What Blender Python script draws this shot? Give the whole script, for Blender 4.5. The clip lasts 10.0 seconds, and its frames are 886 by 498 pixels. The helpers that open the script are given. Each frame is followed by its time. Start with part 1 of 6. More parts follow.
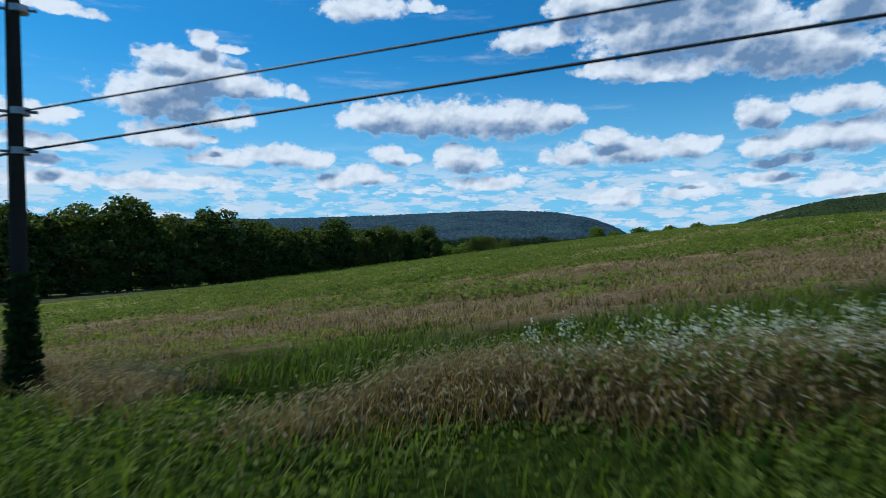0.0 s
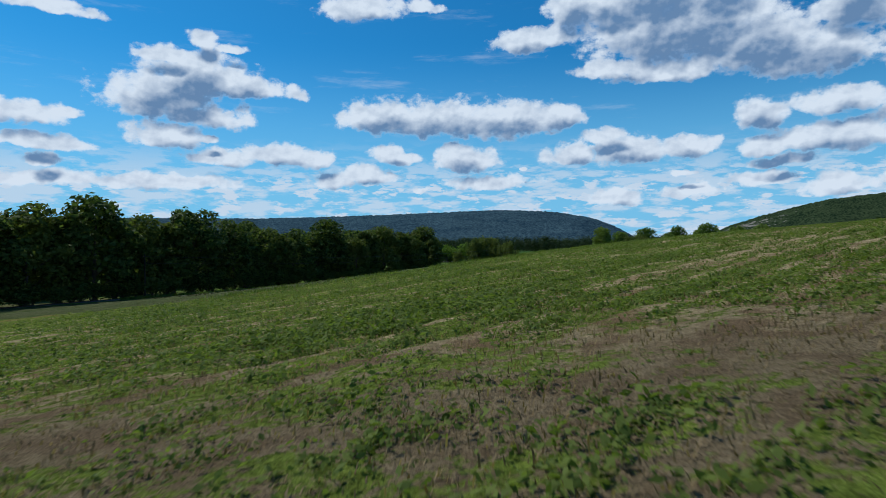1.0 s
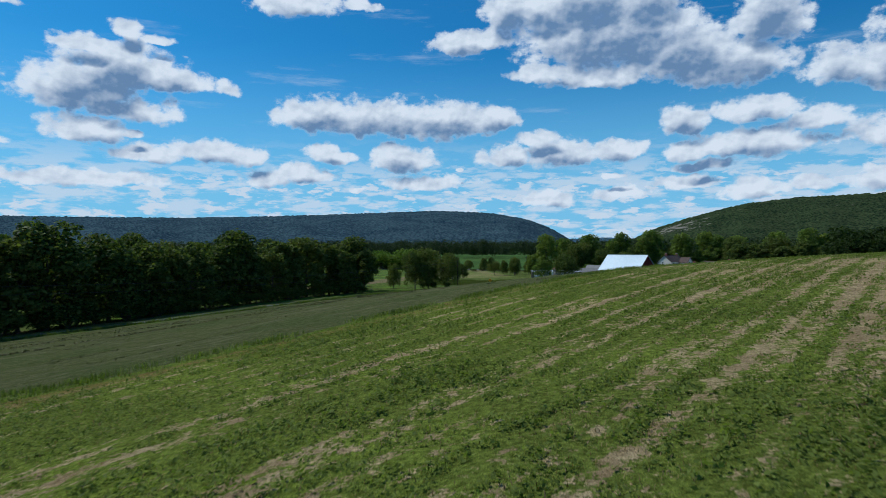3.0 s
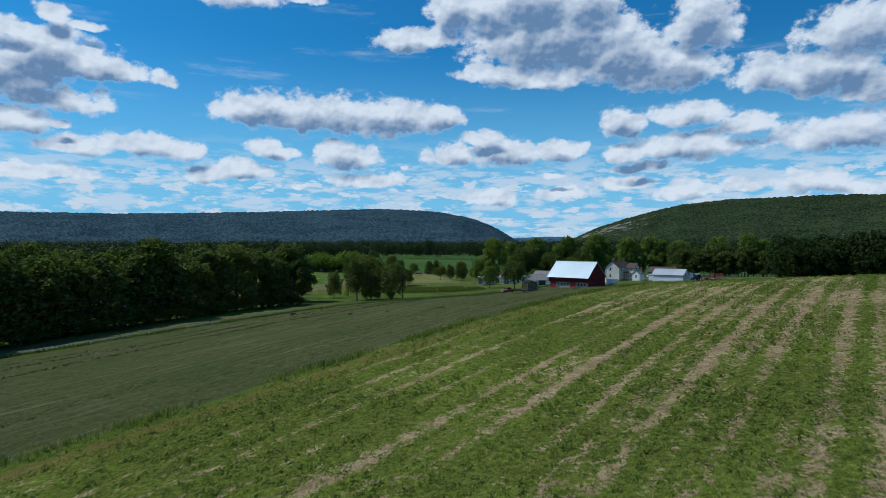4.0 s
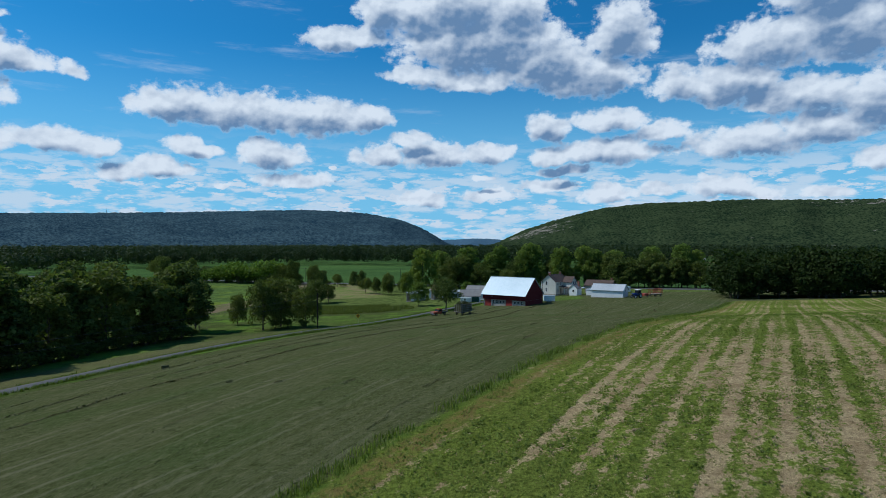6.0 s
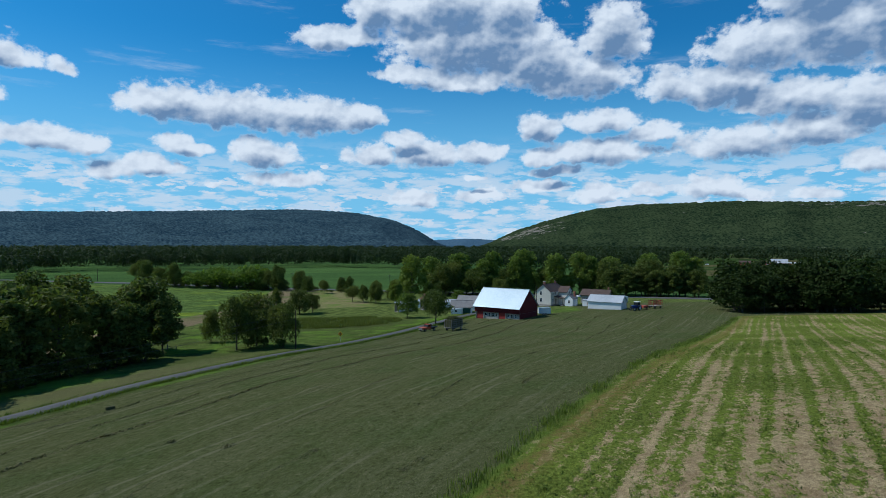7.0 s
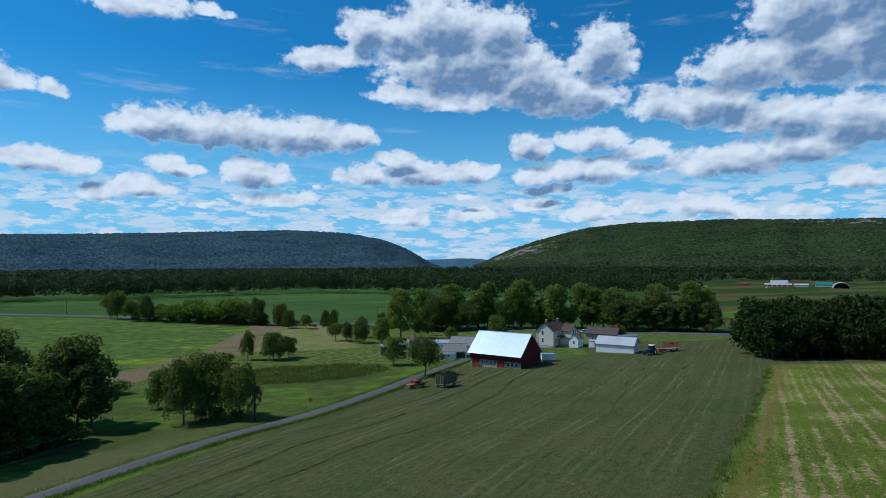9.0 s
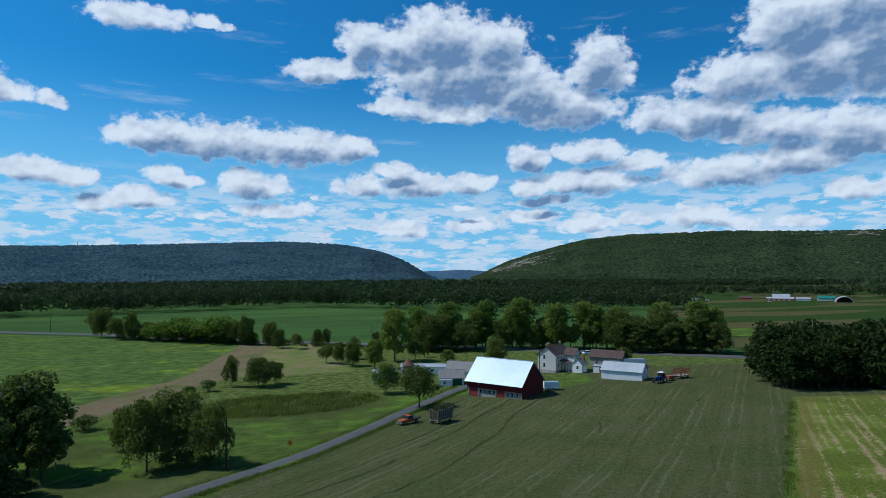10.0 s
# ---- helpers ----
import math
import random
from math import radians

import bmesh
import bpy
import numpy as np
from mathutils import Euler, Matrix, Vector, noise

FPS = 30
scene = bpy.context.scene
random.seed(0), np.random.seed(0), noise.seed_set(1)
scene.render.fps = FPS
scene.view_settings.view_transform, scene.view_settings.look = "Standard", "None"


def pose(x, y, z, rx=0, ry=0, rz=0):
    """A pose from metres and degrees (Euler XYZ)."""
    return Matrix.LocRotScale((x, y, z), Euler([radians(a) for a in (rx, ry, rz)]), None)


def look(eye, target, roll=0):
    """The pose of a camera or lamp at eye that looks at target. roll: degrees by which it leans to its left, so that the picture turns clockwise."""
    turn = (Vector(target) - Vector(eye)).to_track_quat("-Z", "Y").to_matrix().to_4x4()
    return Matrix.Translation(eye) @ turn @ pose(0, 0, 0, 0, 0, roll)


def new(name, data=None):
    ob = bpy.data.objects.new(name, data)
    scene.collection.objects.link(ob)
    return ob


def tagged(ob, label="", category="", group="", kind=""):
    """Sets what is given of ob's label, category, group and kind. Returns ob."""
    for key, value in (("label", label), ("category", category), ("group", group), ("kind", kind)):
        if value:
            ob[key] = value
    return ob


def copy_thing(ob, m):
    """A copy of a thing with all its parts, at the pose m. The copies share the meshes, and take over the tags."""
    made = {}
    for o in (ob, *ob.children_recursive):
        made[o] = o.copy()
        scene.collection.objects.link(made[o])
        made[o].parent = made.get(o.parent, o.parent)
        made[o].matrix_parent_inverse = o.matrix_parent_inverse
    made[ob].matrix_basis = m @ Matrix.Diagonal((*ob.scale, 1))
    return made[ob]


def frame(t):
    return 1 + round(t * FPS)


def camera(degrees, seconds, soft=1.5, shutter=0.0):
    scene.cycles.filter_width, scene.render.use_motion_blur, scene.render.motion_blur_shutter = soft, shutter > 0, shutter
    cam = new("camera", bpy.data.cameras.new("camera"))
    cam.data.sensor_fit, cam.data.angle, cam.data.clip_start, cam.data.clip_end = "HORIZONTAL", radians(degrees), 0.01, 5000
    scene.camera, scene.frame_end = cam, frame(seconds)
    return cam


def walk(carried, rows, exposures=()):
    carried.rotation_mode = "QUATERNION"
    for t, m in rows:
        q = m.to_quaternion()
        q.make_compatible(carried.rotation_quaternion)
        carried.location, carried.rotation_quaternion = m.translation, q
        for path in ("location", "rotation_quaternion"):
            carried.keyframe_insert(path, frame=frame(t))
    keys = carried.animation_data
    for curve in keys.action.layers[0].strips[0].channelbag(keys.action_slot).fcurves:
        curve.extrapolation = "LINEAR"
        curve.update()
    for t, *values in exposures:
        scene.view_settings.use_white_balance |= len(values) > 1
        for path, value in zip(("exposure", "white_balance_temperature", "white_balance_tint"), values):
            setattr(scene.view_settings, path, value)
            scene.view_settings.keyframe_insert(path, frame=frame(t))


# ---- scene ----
# ---------- camera ----------
cam = camera(72.8, 10.0, soft=0.8, shutter=0.2)
PATH = [
    (0, (0.209, 0.322, 1.827), (0.192, 2.322, 1.817), -0.5),
    (0.5, (0.261, 6.422, 2.081), (0.244, 8.421, 2.072), -0.5),
    (1, (0.304, 12.555, 2.73), (0.287, 14.555, 2.719), -0.5),
    (1.5, (0.358, 18.683, 3.45), (0.342, 20.683, 3.439), -0.5),
    (2, (0.364, 24.96, 4.329), (0.373, 26.96, 4.319), -0.5),
    (2.5, (0.642, 30.72, 5.448), (0.73, 32.718, 5.437), -0.5),
    (3, (1.153, 36.332, 6.57), (1.346, 38.323, 6.558), -0.4),
    (4.3, (2.878, 49.93, 10.014), (3.297, 51.886, 9.996), -0.2),
    (4.5, (3.378, 52.05, 10.377), (3.823, 54.0, 10.362), -0.3),
    (5, (4.787, 57.29, 11.468), (5.29, 59.226, 11.452), -0.2),
    (5.5, (6.299, 62.233, 12.61), (6.857, 64.154, 12.594), -0.2),
    (6, (7.938, 67.182, 13.779), (8.541, 69.088, 13.763), -0.1),
    (6.2, (8.7, 69.111, 14.166), (9.313, 71.015, 14.153), -0.1),
    (7.3, (12.663, 80.126, 17.684), (13.299, 82.022, 17.665), -0.0),
    (7.5, (13.264, 82.099, 18.025), (13.904, 83.994, 18.008), -0.2),
    (8, (15.142, 86.996, 19.508), (15.785, 88.89, 19.491), -0.2),
    (8.5, (17.177, 92.22, 20.994), (17.825, 94.112, 21.002), -0.3),
    (9, (19.127, 97.441, 22.435), (19.78, 99.331, 22.481), -0.3),
    (9.5, (21.194, 102.513, 23.903), (21.849, 104.401, 23.982), -0.3),
    (10, (23.241, 107.472, 25.281), (23.901, 109.358, 25.364), -0.3),
]
walk(cam, [(t, look(*p)) for t, *p in PATH],
     exposures=[(0.0, -0.15, 5850, 8), (1.2, -0.25, 5850, 8), (2.5, -0.25, 5850, 8), (4.5, -0.27, 5850, 8), (7.5, -0.2, 5800, 8), (9.0, -0.22, 5720, 8), (10.0, -0.24, 5700, 8)])

# ---------- world, sun ----------
SUN_AZ, SUN_EL = -62.0, 51.0     # degrees from +y towards +x, and above the horizon


class Nodes:
    """Short hand for a node tree."""

    def __init__(self, tree):
        self.tree = tree
        tree.nodes.clear()

    def add(self, kind, **props):
        n = self.tree.nodes.new(kind)
        if "operation" in props:
            n.operation = props["operation"]
        if "use_clamp" in props:
            n.use_clamp = props["use_clamp"]
        if "interpolation_type" in props:
            n.interpolation_type = props["interpolation_type"]
        if "data_type" in props:
            n.data_type = props["data_type"]
        if "blend_type" in props:
            n.blend_type = props["blend_type"]
        if "feature" in props:
            n.feature = props["feature"]
        if "node_tree" in props:
            n.node_tree = props["node_tree"]
        return n

    def put(self, sock, v):
        if isinstance(v, bpy.types.NodeSocket):
            self.tree.links.new(v, sock)
        elif v is not None:
            sock.default_value = v

    def m(self, op, a, b=None, c=None, clamp=False):
        n = self.add("ShaderNodeMath", operation=op, use_clamp=clamp)
        for s, v in zip(n.inputs, (a, b, c)):
            self.put(s, v)
        return n.outputs[0]

    def v(self, op, a, b=None, c=None, out=0):
        n = self.add("ShaderNodeVectorMath", operation=op)
        for s, x in zip(n.inputs, (a, b, c)):
            self.put(s, x)
        return n.outputs[out]

    def xyz(self, x, y, z=0.0):
        n = self.add("ShaderNodeCombineXYZ")
        for s, x in zip(n.inputs, (x, y, z)):
            self.put(s, x)
        return n.outputs[0]

    def sep(self, a):
        n = self.add("ShaderNodeSeparateXYZ")
        self.put(n.inputs[0], a)
        return n.outputs

    def noise(self, vec, scale, detail=4.0, rough=0.55, lac=2.0):
        n = self.add("ShaderNodeTexNoise")
        self.put(n.inputs["Vector"], vec)
        n.inputs["Scale"].default_value = scale
        n.inputs["Detail"].default_value = detail
        n.inputs["Roughness"].default_value = rough
        n.inputs["Lacunarity"].default_value = lac
        return n.outputs["Fac"]

    def ramp(self, x, lo, hi, a=0.0, b=1.0, smooth=True):
        n = self.add("ShaderNodeMapRange", interpolation_type="SMOOTHSTEP" if smooth else "LINEAR")
        for s, v in zip(n.inputs, (x, lo, hi, a, b)):
            self.put(s, v)
        return n.outputs[0]

    def mix(self, f, a, b, mode="MIX"):
        n = self.add("ShaderNodeMix", data_type="RGBA", blend_type=mode)
        self.put(n.inputs[0], f)
        for s, v in zip((n.inputs[6], n.inputs[7]), (a, b)):
            self.put(s, (*v, 1.0) if isinstance(v, tuple) and len(v) == 3 else v)
        return n.outputs[2]


LOBES = []


def cloud(*lobes):
    """A cloud of lobes: azimuth, elevation, half width, half height in degrees."""
    LOBES.extend(lobes)


# far banks on the western side
cloud((-33.4, 18.8, 3.1, 0.6))
cloud((-35.7, 10.7, 2.8, 1.1), (-32.7, 10.8, 1.1, 0.4))
cloud((-33.7, 8.5, 3.7, 0.6), (-34.3, 7.1, 1.3, 0.7))
cloud((-33.9, 5.8, 5.1, 0.7), (-25.3, 5.8, 6.0, 0.8))
# the tall heap with its small companions
cloud((-25.5, 13.1, 4.6, 1.9), (-22.5, 15.0, 4.5, 1.9), (-18.7, 14.4, 3.0, 1.2), (-21.6, 11.6, 3.6, 1.1), (-25.2, 16.4, 2.3, 0.8))
cloud((-22.0, 17.8, 1.2, 0.9), (-19.7, 17.3, 1.2, 0.4))
cloud((-14.0, 13.9, 1.2, 0.7))
cloud((-8.0, 21.4, 4.0, 1.1), (-2.1, 21.7, 1.7, 0.6))
cloud((-25.3, 9.7, 2.9, 1.2), (-21.7, 9.5, 1.2, 0.4))
cloud((-20.3, 8.1, 2.7, 0.8), (-15.9, 8.5, 3.6, 1.0), (-12.3, 8.3, 2.0, 0.9))
cloud((-8.1, 6.8, 3.2, 0.8), (-10.8, 6.3, 2.4, 0.8))
# the long bank
cloud((-6.0, 12.1, 4.2, 1.5), (-0.6, 11.9, 5.1, 1.7), (5.8, 11.8, 5.0, 1.7), (10.3, 11.9, 2.6, 1.3))
cloud((-5.5, 8.8, 2.1, 0.8), (-3.9, 8.4, 1.9, 0.6))
cloud((1.8, 8.3, 3.1, 1.2))
cloud((11.6, 8.3, 2.5, 1.1), (14.6, 9.9, 2.2, 0.8), (16.6, 8.5, 3.8, 1.3), (21.9, 8.5, 3.1, 0.9))
cloud((3.7, 6.0, 4.0, 0.7), (15.6, 4.5, 1.9, 1.0), (-2.5, 5.4, 0.8, 0.3))
cloud((7.1, 7.3, 0.4, 0.2), (21.2, 6.4, 1.0, 0.3))
# the great heap
cloud((19.2, 22.0, 4.6, 2.3), (11.6, 21.2, 2.3, 1.9), (14.8, 21.0, 3.3, 1.7), (7.1, 18.6, 2.9, 1.0), (24.6, 21.4, 3.0, 2.0))
cloud((21.3, 18.7, 8.1, 2.9), (27.3, 16.7, 4.7, 2.5), (34.1, 18.8, 2.9, 2.6), (31.0, 15.2, 4.6, 2.0), (15.9, 15.7, 3.5, 0.8), (20.2, 15.1, 4.6, 1.0), (9.4, 18.9, 3.2, 1.0))
cloud((46.0, 16.4, 4.6, 1.8), (51.0, 17.0, 4.1, 2.8), (55.2, 17.0, 3.8, 3.4), (49.9, 20.2, 3.9, 2.4), (54.5, 20.4, 3.5, 2.4), (58.6, 17.6, 3.4, 4.0))
cloud((39.0, 14.0, 2.6, 1.4), (43.2, 13.6, 4.0, 1.8), (48.0, 12.2, 4.8, 1.5), (53.5, 11.5, 3.9, 1.6), (58.4, 10.7, 3.4, 1.7))
cloud((27.3, 10.8, 2.1, 1.2), (33.2, 11.3, 3.7, 1.0))
cloud((32.2, 8.5, 5.7, 1.2), (28.1, 8.1, 2.3, 0.8))
cloud((44.1, 8.7, 5.2, 1.4), (37.7, 9.9, 2.6, 0.9), (49.9, 9.3, 4.1, 1.4), (54.1, 10.2, 3.1, 1.3))
cloud((53.9, 6.6, 2.3, 0.9), (57.5, 7.0, 2.2, 1.2))
cloud((33.0, 4.6, 2.6, 0.9), (37.2, 5.1, 1.6, 0.7), (42.3, 5.2, 2.6, 1.0), (49.9, 4.2, 1.9, 0.5), (45.8, 4.3, 2.1, 0.5))
cloud((22.2, 4.7, 2.7, 0.7), (27.3, 5.5, 2.6, 0.7), (29.1, 6.9, 3.1, 0.5))
# the sky goes on behind and beside
rs = random.Random(5)
for _k in range(34):
    a0, e0 = rs.uniform(66, 318), rs.uniform(6, 42)
    a0 = a0 - 360 if a0 > 180 else a0
    w0 = rs.uniform(4, 9)
    cloud((a0, e0, w0, w0 * 0.33), (a0 + w0 * 0.6, e0 + w0 * 0.15, w0 * 0.6, w0 * 0.25))


def cloud_group():
    """Node group: how deep a direction (azimuth, elevation, 0) lies in the clouds."""
    g = bpy.data.node_groups.new("cloud_depth", "ShaderNodeTree")
    g.interface.new_socket("Vector", in_out="INPUT", socket_type="NodeSocketVector")
    g.interface.new_socket("Depth", in_out="OUTPUT", socket_type="NodeSocketFloat")
    n = Nodes(g)
    p = n.add("NodeGroupInput").outputs[0]
    best = None
    for a, e, w, h in LOBES:
        e, w, h = e - 0.22 * h, w * 1.12, h * 1.30
        q = n.v("MULTIPLY_ADD", p, (1 / w, 1 / h, 0), (-a / w, -e / h, 0))
        low = n.v("MINIMUM", q, (0, 0, 0))
        d = n.v("LENGTH", n.v("MULTIPLY_ADD", low, (0, 0.55, 0), q), out=1)
        best = d if best is None else n.m("SMOOTH_MIN", best, d, 0.16)
    n.put(n.add("NodeGroupOutput").inputs[0], n.m("SUBTRACT", 1.0, best))
    return g


world = bpy.data.worlds.new("sky")
scene.world = world
world.use_nodes = True
n = Nodes(world.node_tree)
ray = n.add("ShaderNodeTexCoord").outputs["Generated"]
rx, ry, rz = n.sep(ray)
az = n.m("MULTIPLY", n.m("ARCTAN2", rx, ry), 57.29578)
el = n.m("MULTIPLY", n.m("ARCSINE", rz), 57.29578)
flat = n.xyz(az, el, 0.0)
sky = n.add("ShaderNodeTexSky")
sky.sky_type, sky.sun_disc = "NISHITA", False
sky.sun_elevation, sky.sun_rotation = radians(SUN_EL), radians(SUN_AZ)
sky.air_density, sky.dust_density, sky.ozone_density = 1.0, 0.6, 2.0
group = cloud_group()


def depth_at(offset, ragged):
    """How deep a direction lies in cloud; ragged: how much small puffs and wisps break the edge."""
    p = n.v("ADD", flat, offset)
    wob = n.add("ShaderNodeTexNoise")
    n.put(wob.inputs["Vector"], p)
    wob.inputs["Scale"].default_value, wob.inputs["Detail"].default_value = 0.42, 3.0
    warped = n.v("ADD", p, n.v("MULTIPLY", n.v("SUBTRACT", wob.outputs["Color"], (0.5, 0.5, 0.5)), (2.6, 1.3, 0)))
    gr = n.add("ShaderNodeGroup", node_tree=group)
    n.put(gr.inputs[0], warped)
    st = n.v("MULTIPLY", p, (1.0, 1.3, 1.0))
    f = n.noise(st, 0.62, 10.0 if ragged else 3.0, 0.62 if ragged else 0.5)
    out = n.m("ADD", gr.outputs[0], n.m("MULTIPLY", n.m("SUBTRACT", f, 0.5), 1.4 if ragged else 0.5))
    if ragged:
        vo = n.add("ShaderNodeTexVoronoi", feature="SMOOTH_F1")
        n.put(vo.inputs["Vector"], n.v("ADD", st, n.v("MULTIPLY", wob.outputs["Color"], (1.2, 1.2, 0))))
        vo.inputs["Scale"].default_value, vo.inputs["Detail"].default_value = 0.6, 3.0
        vo.inputs["Smoothness"].default_value = 0.5
        puff = n.m("SUBTRACT", 0.5, vo.outputs["Distance"])
        return n.m("ADD", out, n.m("MULTIPLY", puff, 0.32)), puff
    return out


here, puff = depth_at((0.0, 0.0, 0.0), True)
above = depth_at((-0.45, 1.25, 0.0), False)
cover = n.ramp(here, -0.25, 0.08)
cover = n.m("MULTIPLY", cover, n.ramp(here, -0.2, 0.30, 0.72, 1.0))


def billow(scale, detail, step):
    """Relief of the heaps: positive on the sides turned to the sun."""
    a = n.noise(n.v("MULTIPLY", flat, (1.0, 1.25, 1.0)), scale, detail, 0.5)
    b = n.noise(n.v("MULTIPLY", n.v("ADD", flat, (-0.6 * step, step, 0.0)), (1.0, 1.25, 1.0)), scale, detail, 0.5)
    return n.m("SUBTRACT", a, b)


relief = n.m("ADD", n.m("MULTIPLY", billow(0.36, 2.0, 0.9), 0.62), n.m("MULTIPLY", billow(1.0, 5.0, 0.32), 0.45))
# thin broken layer low over the horizon
thin = n.noise(n.v("MULTIPLY", flat, (0.24, 0.95, 0)), 1.0, 7.0, 0.6)
low = n.m("MULTIPLY", n.ramp(thin, 0.45, 0.58), n.m("MULTIPLY", n.ramp(el, 10.5, 5.0), 0.72))
small = n.noise(n.v("MULTIPLY", flat, (0.42, 1.25, 0)), 1.0, 6.0, 0.6)
low = n.m("MAXIMUM", low, n.m("MULTIPLY", n.ramp(small, 0.52, 0.60), n.m("MULTIPLY", n.ramp(el, 9.0, 5.0), 0.9)))
wisp = n.m("MULTIPLY", n.ramp(n.noise(n.v("MULTIPLY", flat, (0.07, 0.45, 0)), 1.0, 6.0, 0.65), 0.55, 0.8), 0.4)
cover = n.m("MAXIMUM", cover, n.m("MAXIMUM", low, wisp))
lit = n.m("SUBTRACT", 0.98, n.m("MULTIPLY", n.ramp(above, 0.02, 0.72), 0.92))
lit = n.m("ADD", lit, n.m("ADD", n.m("MULTIPLY", puff, 0.10), n.m("MULTIPLY", relief, 1.35)), clamp=True)
lit = n.m("MULTIPLY_ADD", n.m("SUBTRACT", lit, 0.85), n.ramp(here, -0.32, 0.12), 0.85)
white = n.mix(lit, (0.17, 0.28, 0.45), (0.84, 0.89, 0.94))
blue = n.mix(1.0, sky.outputs[0], (0.19, 0.86, 1.23), "MULTIPLY")
blue = n.v("SCALE", blue, None)
blue.node.inputs["Scale"].default_value = 0.09
pale = n.mix(n.m("MULTIPLY", n.ramp(el, 19.0, 1.0), 0.88), blue, (0.27, 0.63, 0.90))
colour = n.mix(cover, pale, white)
bg = n.add("ShaderNodeBackground")
n.put(bg.inputs[0], colour)
bg.inputs[1].default_value = 1.0
n.put(n.add("ShaderNodeOutputWorld").inputs[0], bg.outputs[0])

sun_data = bpy.data.lights.new("sun", "SUN")
sun_data.energy, sun_data.angle, sun_data.color = 4.2, radians(0.6), (1.0, 0.95, 0.86)
sun = new("sun", sun_data)
a, e = radians(SUN_AZ), radians(SUN_EL)
sun.matrix_world = look((0, 0, 60), (-math.sin(a) * math.cos(e) * 10, -math.cos(a) * math.cos(e) * 10, 60 - math.sin(e) * 10))

# ---------- materials ----------


def material(name):
    mt = bpy.data.materials.new(name)
    mt.use_nodes = True
    return mt, Nodes(mt.node_tree)


def surface(n, colour, rough=0.8, metal=0.0, bump=None, strength=0.3, dist=0.02, gloss=0.25):
    b = n.add("ShaderNodeBsdfPrincipled")
    n.put(b.inputs["Base Color"], (*colour, 1.0) if isinstance(colour, tuple) else colour)
    n.put(b.inputs["Roughness"], rough)
    b.inputs["Metallic"].default_value = metal
    b.inputs["Specular IOR Level"].default_value = gloss
    if bump is not None:
        bp = n.add("ShaderNodeBump")
        bp.inputs["Strength"].default_value, bp.inputs["Distance"].default_value = strength, dist
        n.put(bp.inputs["Height"], bump)
        n.put(b.inputs["Normal"], bp.outputs[0])
    n.put(n.add("ShaderNodeOutputMaterial").inputs[0], b.outputs[0])


def plain(name, c1, c2, scale=2.0, rough=0.7, metal=0.0, stain=0.35, strength=0.25, stretch=(1, 1, 1)):
    """A surface with grain and larger stains; c1 and c2 are its two tones."""
    mt, n = material(name)
    p = n.add("ShaderNodeTexCoord").outputs["Object"]
    ps = n.v("MULTIPLY", p, stretch)
    fine = n.noise(ps, scale * 6, 5.0, 0.6)
    big = n.noise(p, scale * 0.5, 4.0, 0.6)
    rnd = n.add("ShaderNodeObjectInfo").outputs["Random"]
    f = n.m("ADD", n.m("MULTIPLY", fine, 0.6), n.m("MULTIPLY", big, stain * 1.6))
    f = n.ramp(n.m("ADD", f, n.m("MULTIPLY", rnd, 0.12)), 0.3, 0.95)
    surface(n, n.mix(f, c1, c2), rough, metal, fine, strength)
    return mt


def foliage(name, c1, c2, c3, trans=0.35):
    """Leaves: colour varies from leaf to leaf and from plant to plant."""
    mt, n = material(name)
    isl = n.add("ShaderNodeNewGeometry").outputs["Random Per Island"]
    rnd = n.add("ShaderNodeObjectInfo").outputs["Random"]
    p = n.add("ShaderNodeTexCoord").outputs["Object"]
    patch = n.noise(p, 0.45, 3.0, 0.6)
    col = n.mix(n.ramp(n.m("ADD", n.m("MULTIPLY", isl, 0.5), n.m("MULTIPLY", patch, 0.7)), 0.3, 0.9), c1, c2)
    col = n.mix(n.m("MULTIPLY", n.m("POWER", rnd, 2.0), 0.75), col, c3)
    d = n.add("ShaderNodeBsdfPrincipled")
    n.put(d.inputs["Base Color"], col)
    d.inputs["Roughness"].default_value = 0.62
    d.inputs["Specular IOR Level"].default_value = 0.06
    t = n.add("ShaderNodeBsdfTranslucent")
    n.put(t.inputs[0], n.mix(1.0, col, (1.25, 1.45, 0.6), "MULTIPLY"))
    mx = n.add("ShaderNodeMixShader")
    mx.inputs[0].default_value = trans
    n.put(mx.inputs[1], d.outputs[0])
    n.put(mx.inputs[2], t.outputs[0])
    n.put(n.add("ShaderNodeOutputMaterial").inputs[0], mx.outputs[0])
    return mt


LEAF = foliage("leaf_green", (0.023, 0.041, 0.011), (0.130, 0.158, 0.040), (0.125, 0.138, 0.034), 0.36)
LEAF_LIGHT = foliage("leaf_light", (0.050, 0.088, 0.018), (0.165, 0.215, 0.045), (0.15, 0.185, 0.035), 0.35)
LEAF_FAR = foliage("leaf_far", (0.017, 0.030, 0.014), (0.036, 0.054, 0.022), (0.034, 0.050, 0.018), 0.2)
LEAF_SUMAC = foliage("leaf_sumac", (0.05, 0.09, 0.014), (0.15, 0.21, 0.032), (0.13, 0.18, 0.03))
GRASS = foliage("grass_blade", (0.050, 0.080, 0.012), (0.14, 0.18, 0.032), (0.10, 0.14, 0.03), 0.35)
WEED = foliage("weed_leaf", (0.056, 0.084, 0.015), (0.182, 0.220, 0.046), (0.14, 0.165, 0.038), 0.40)
# leaf green darkened for cloud shade on the east wood; the ivy shares it
LEAF_SHADED = foliage("leaf_dark", (0.014, 0.026, 0.008), (0.034, 0.054, 0.013), (0.034, 0.048, 0.012), 0.3)
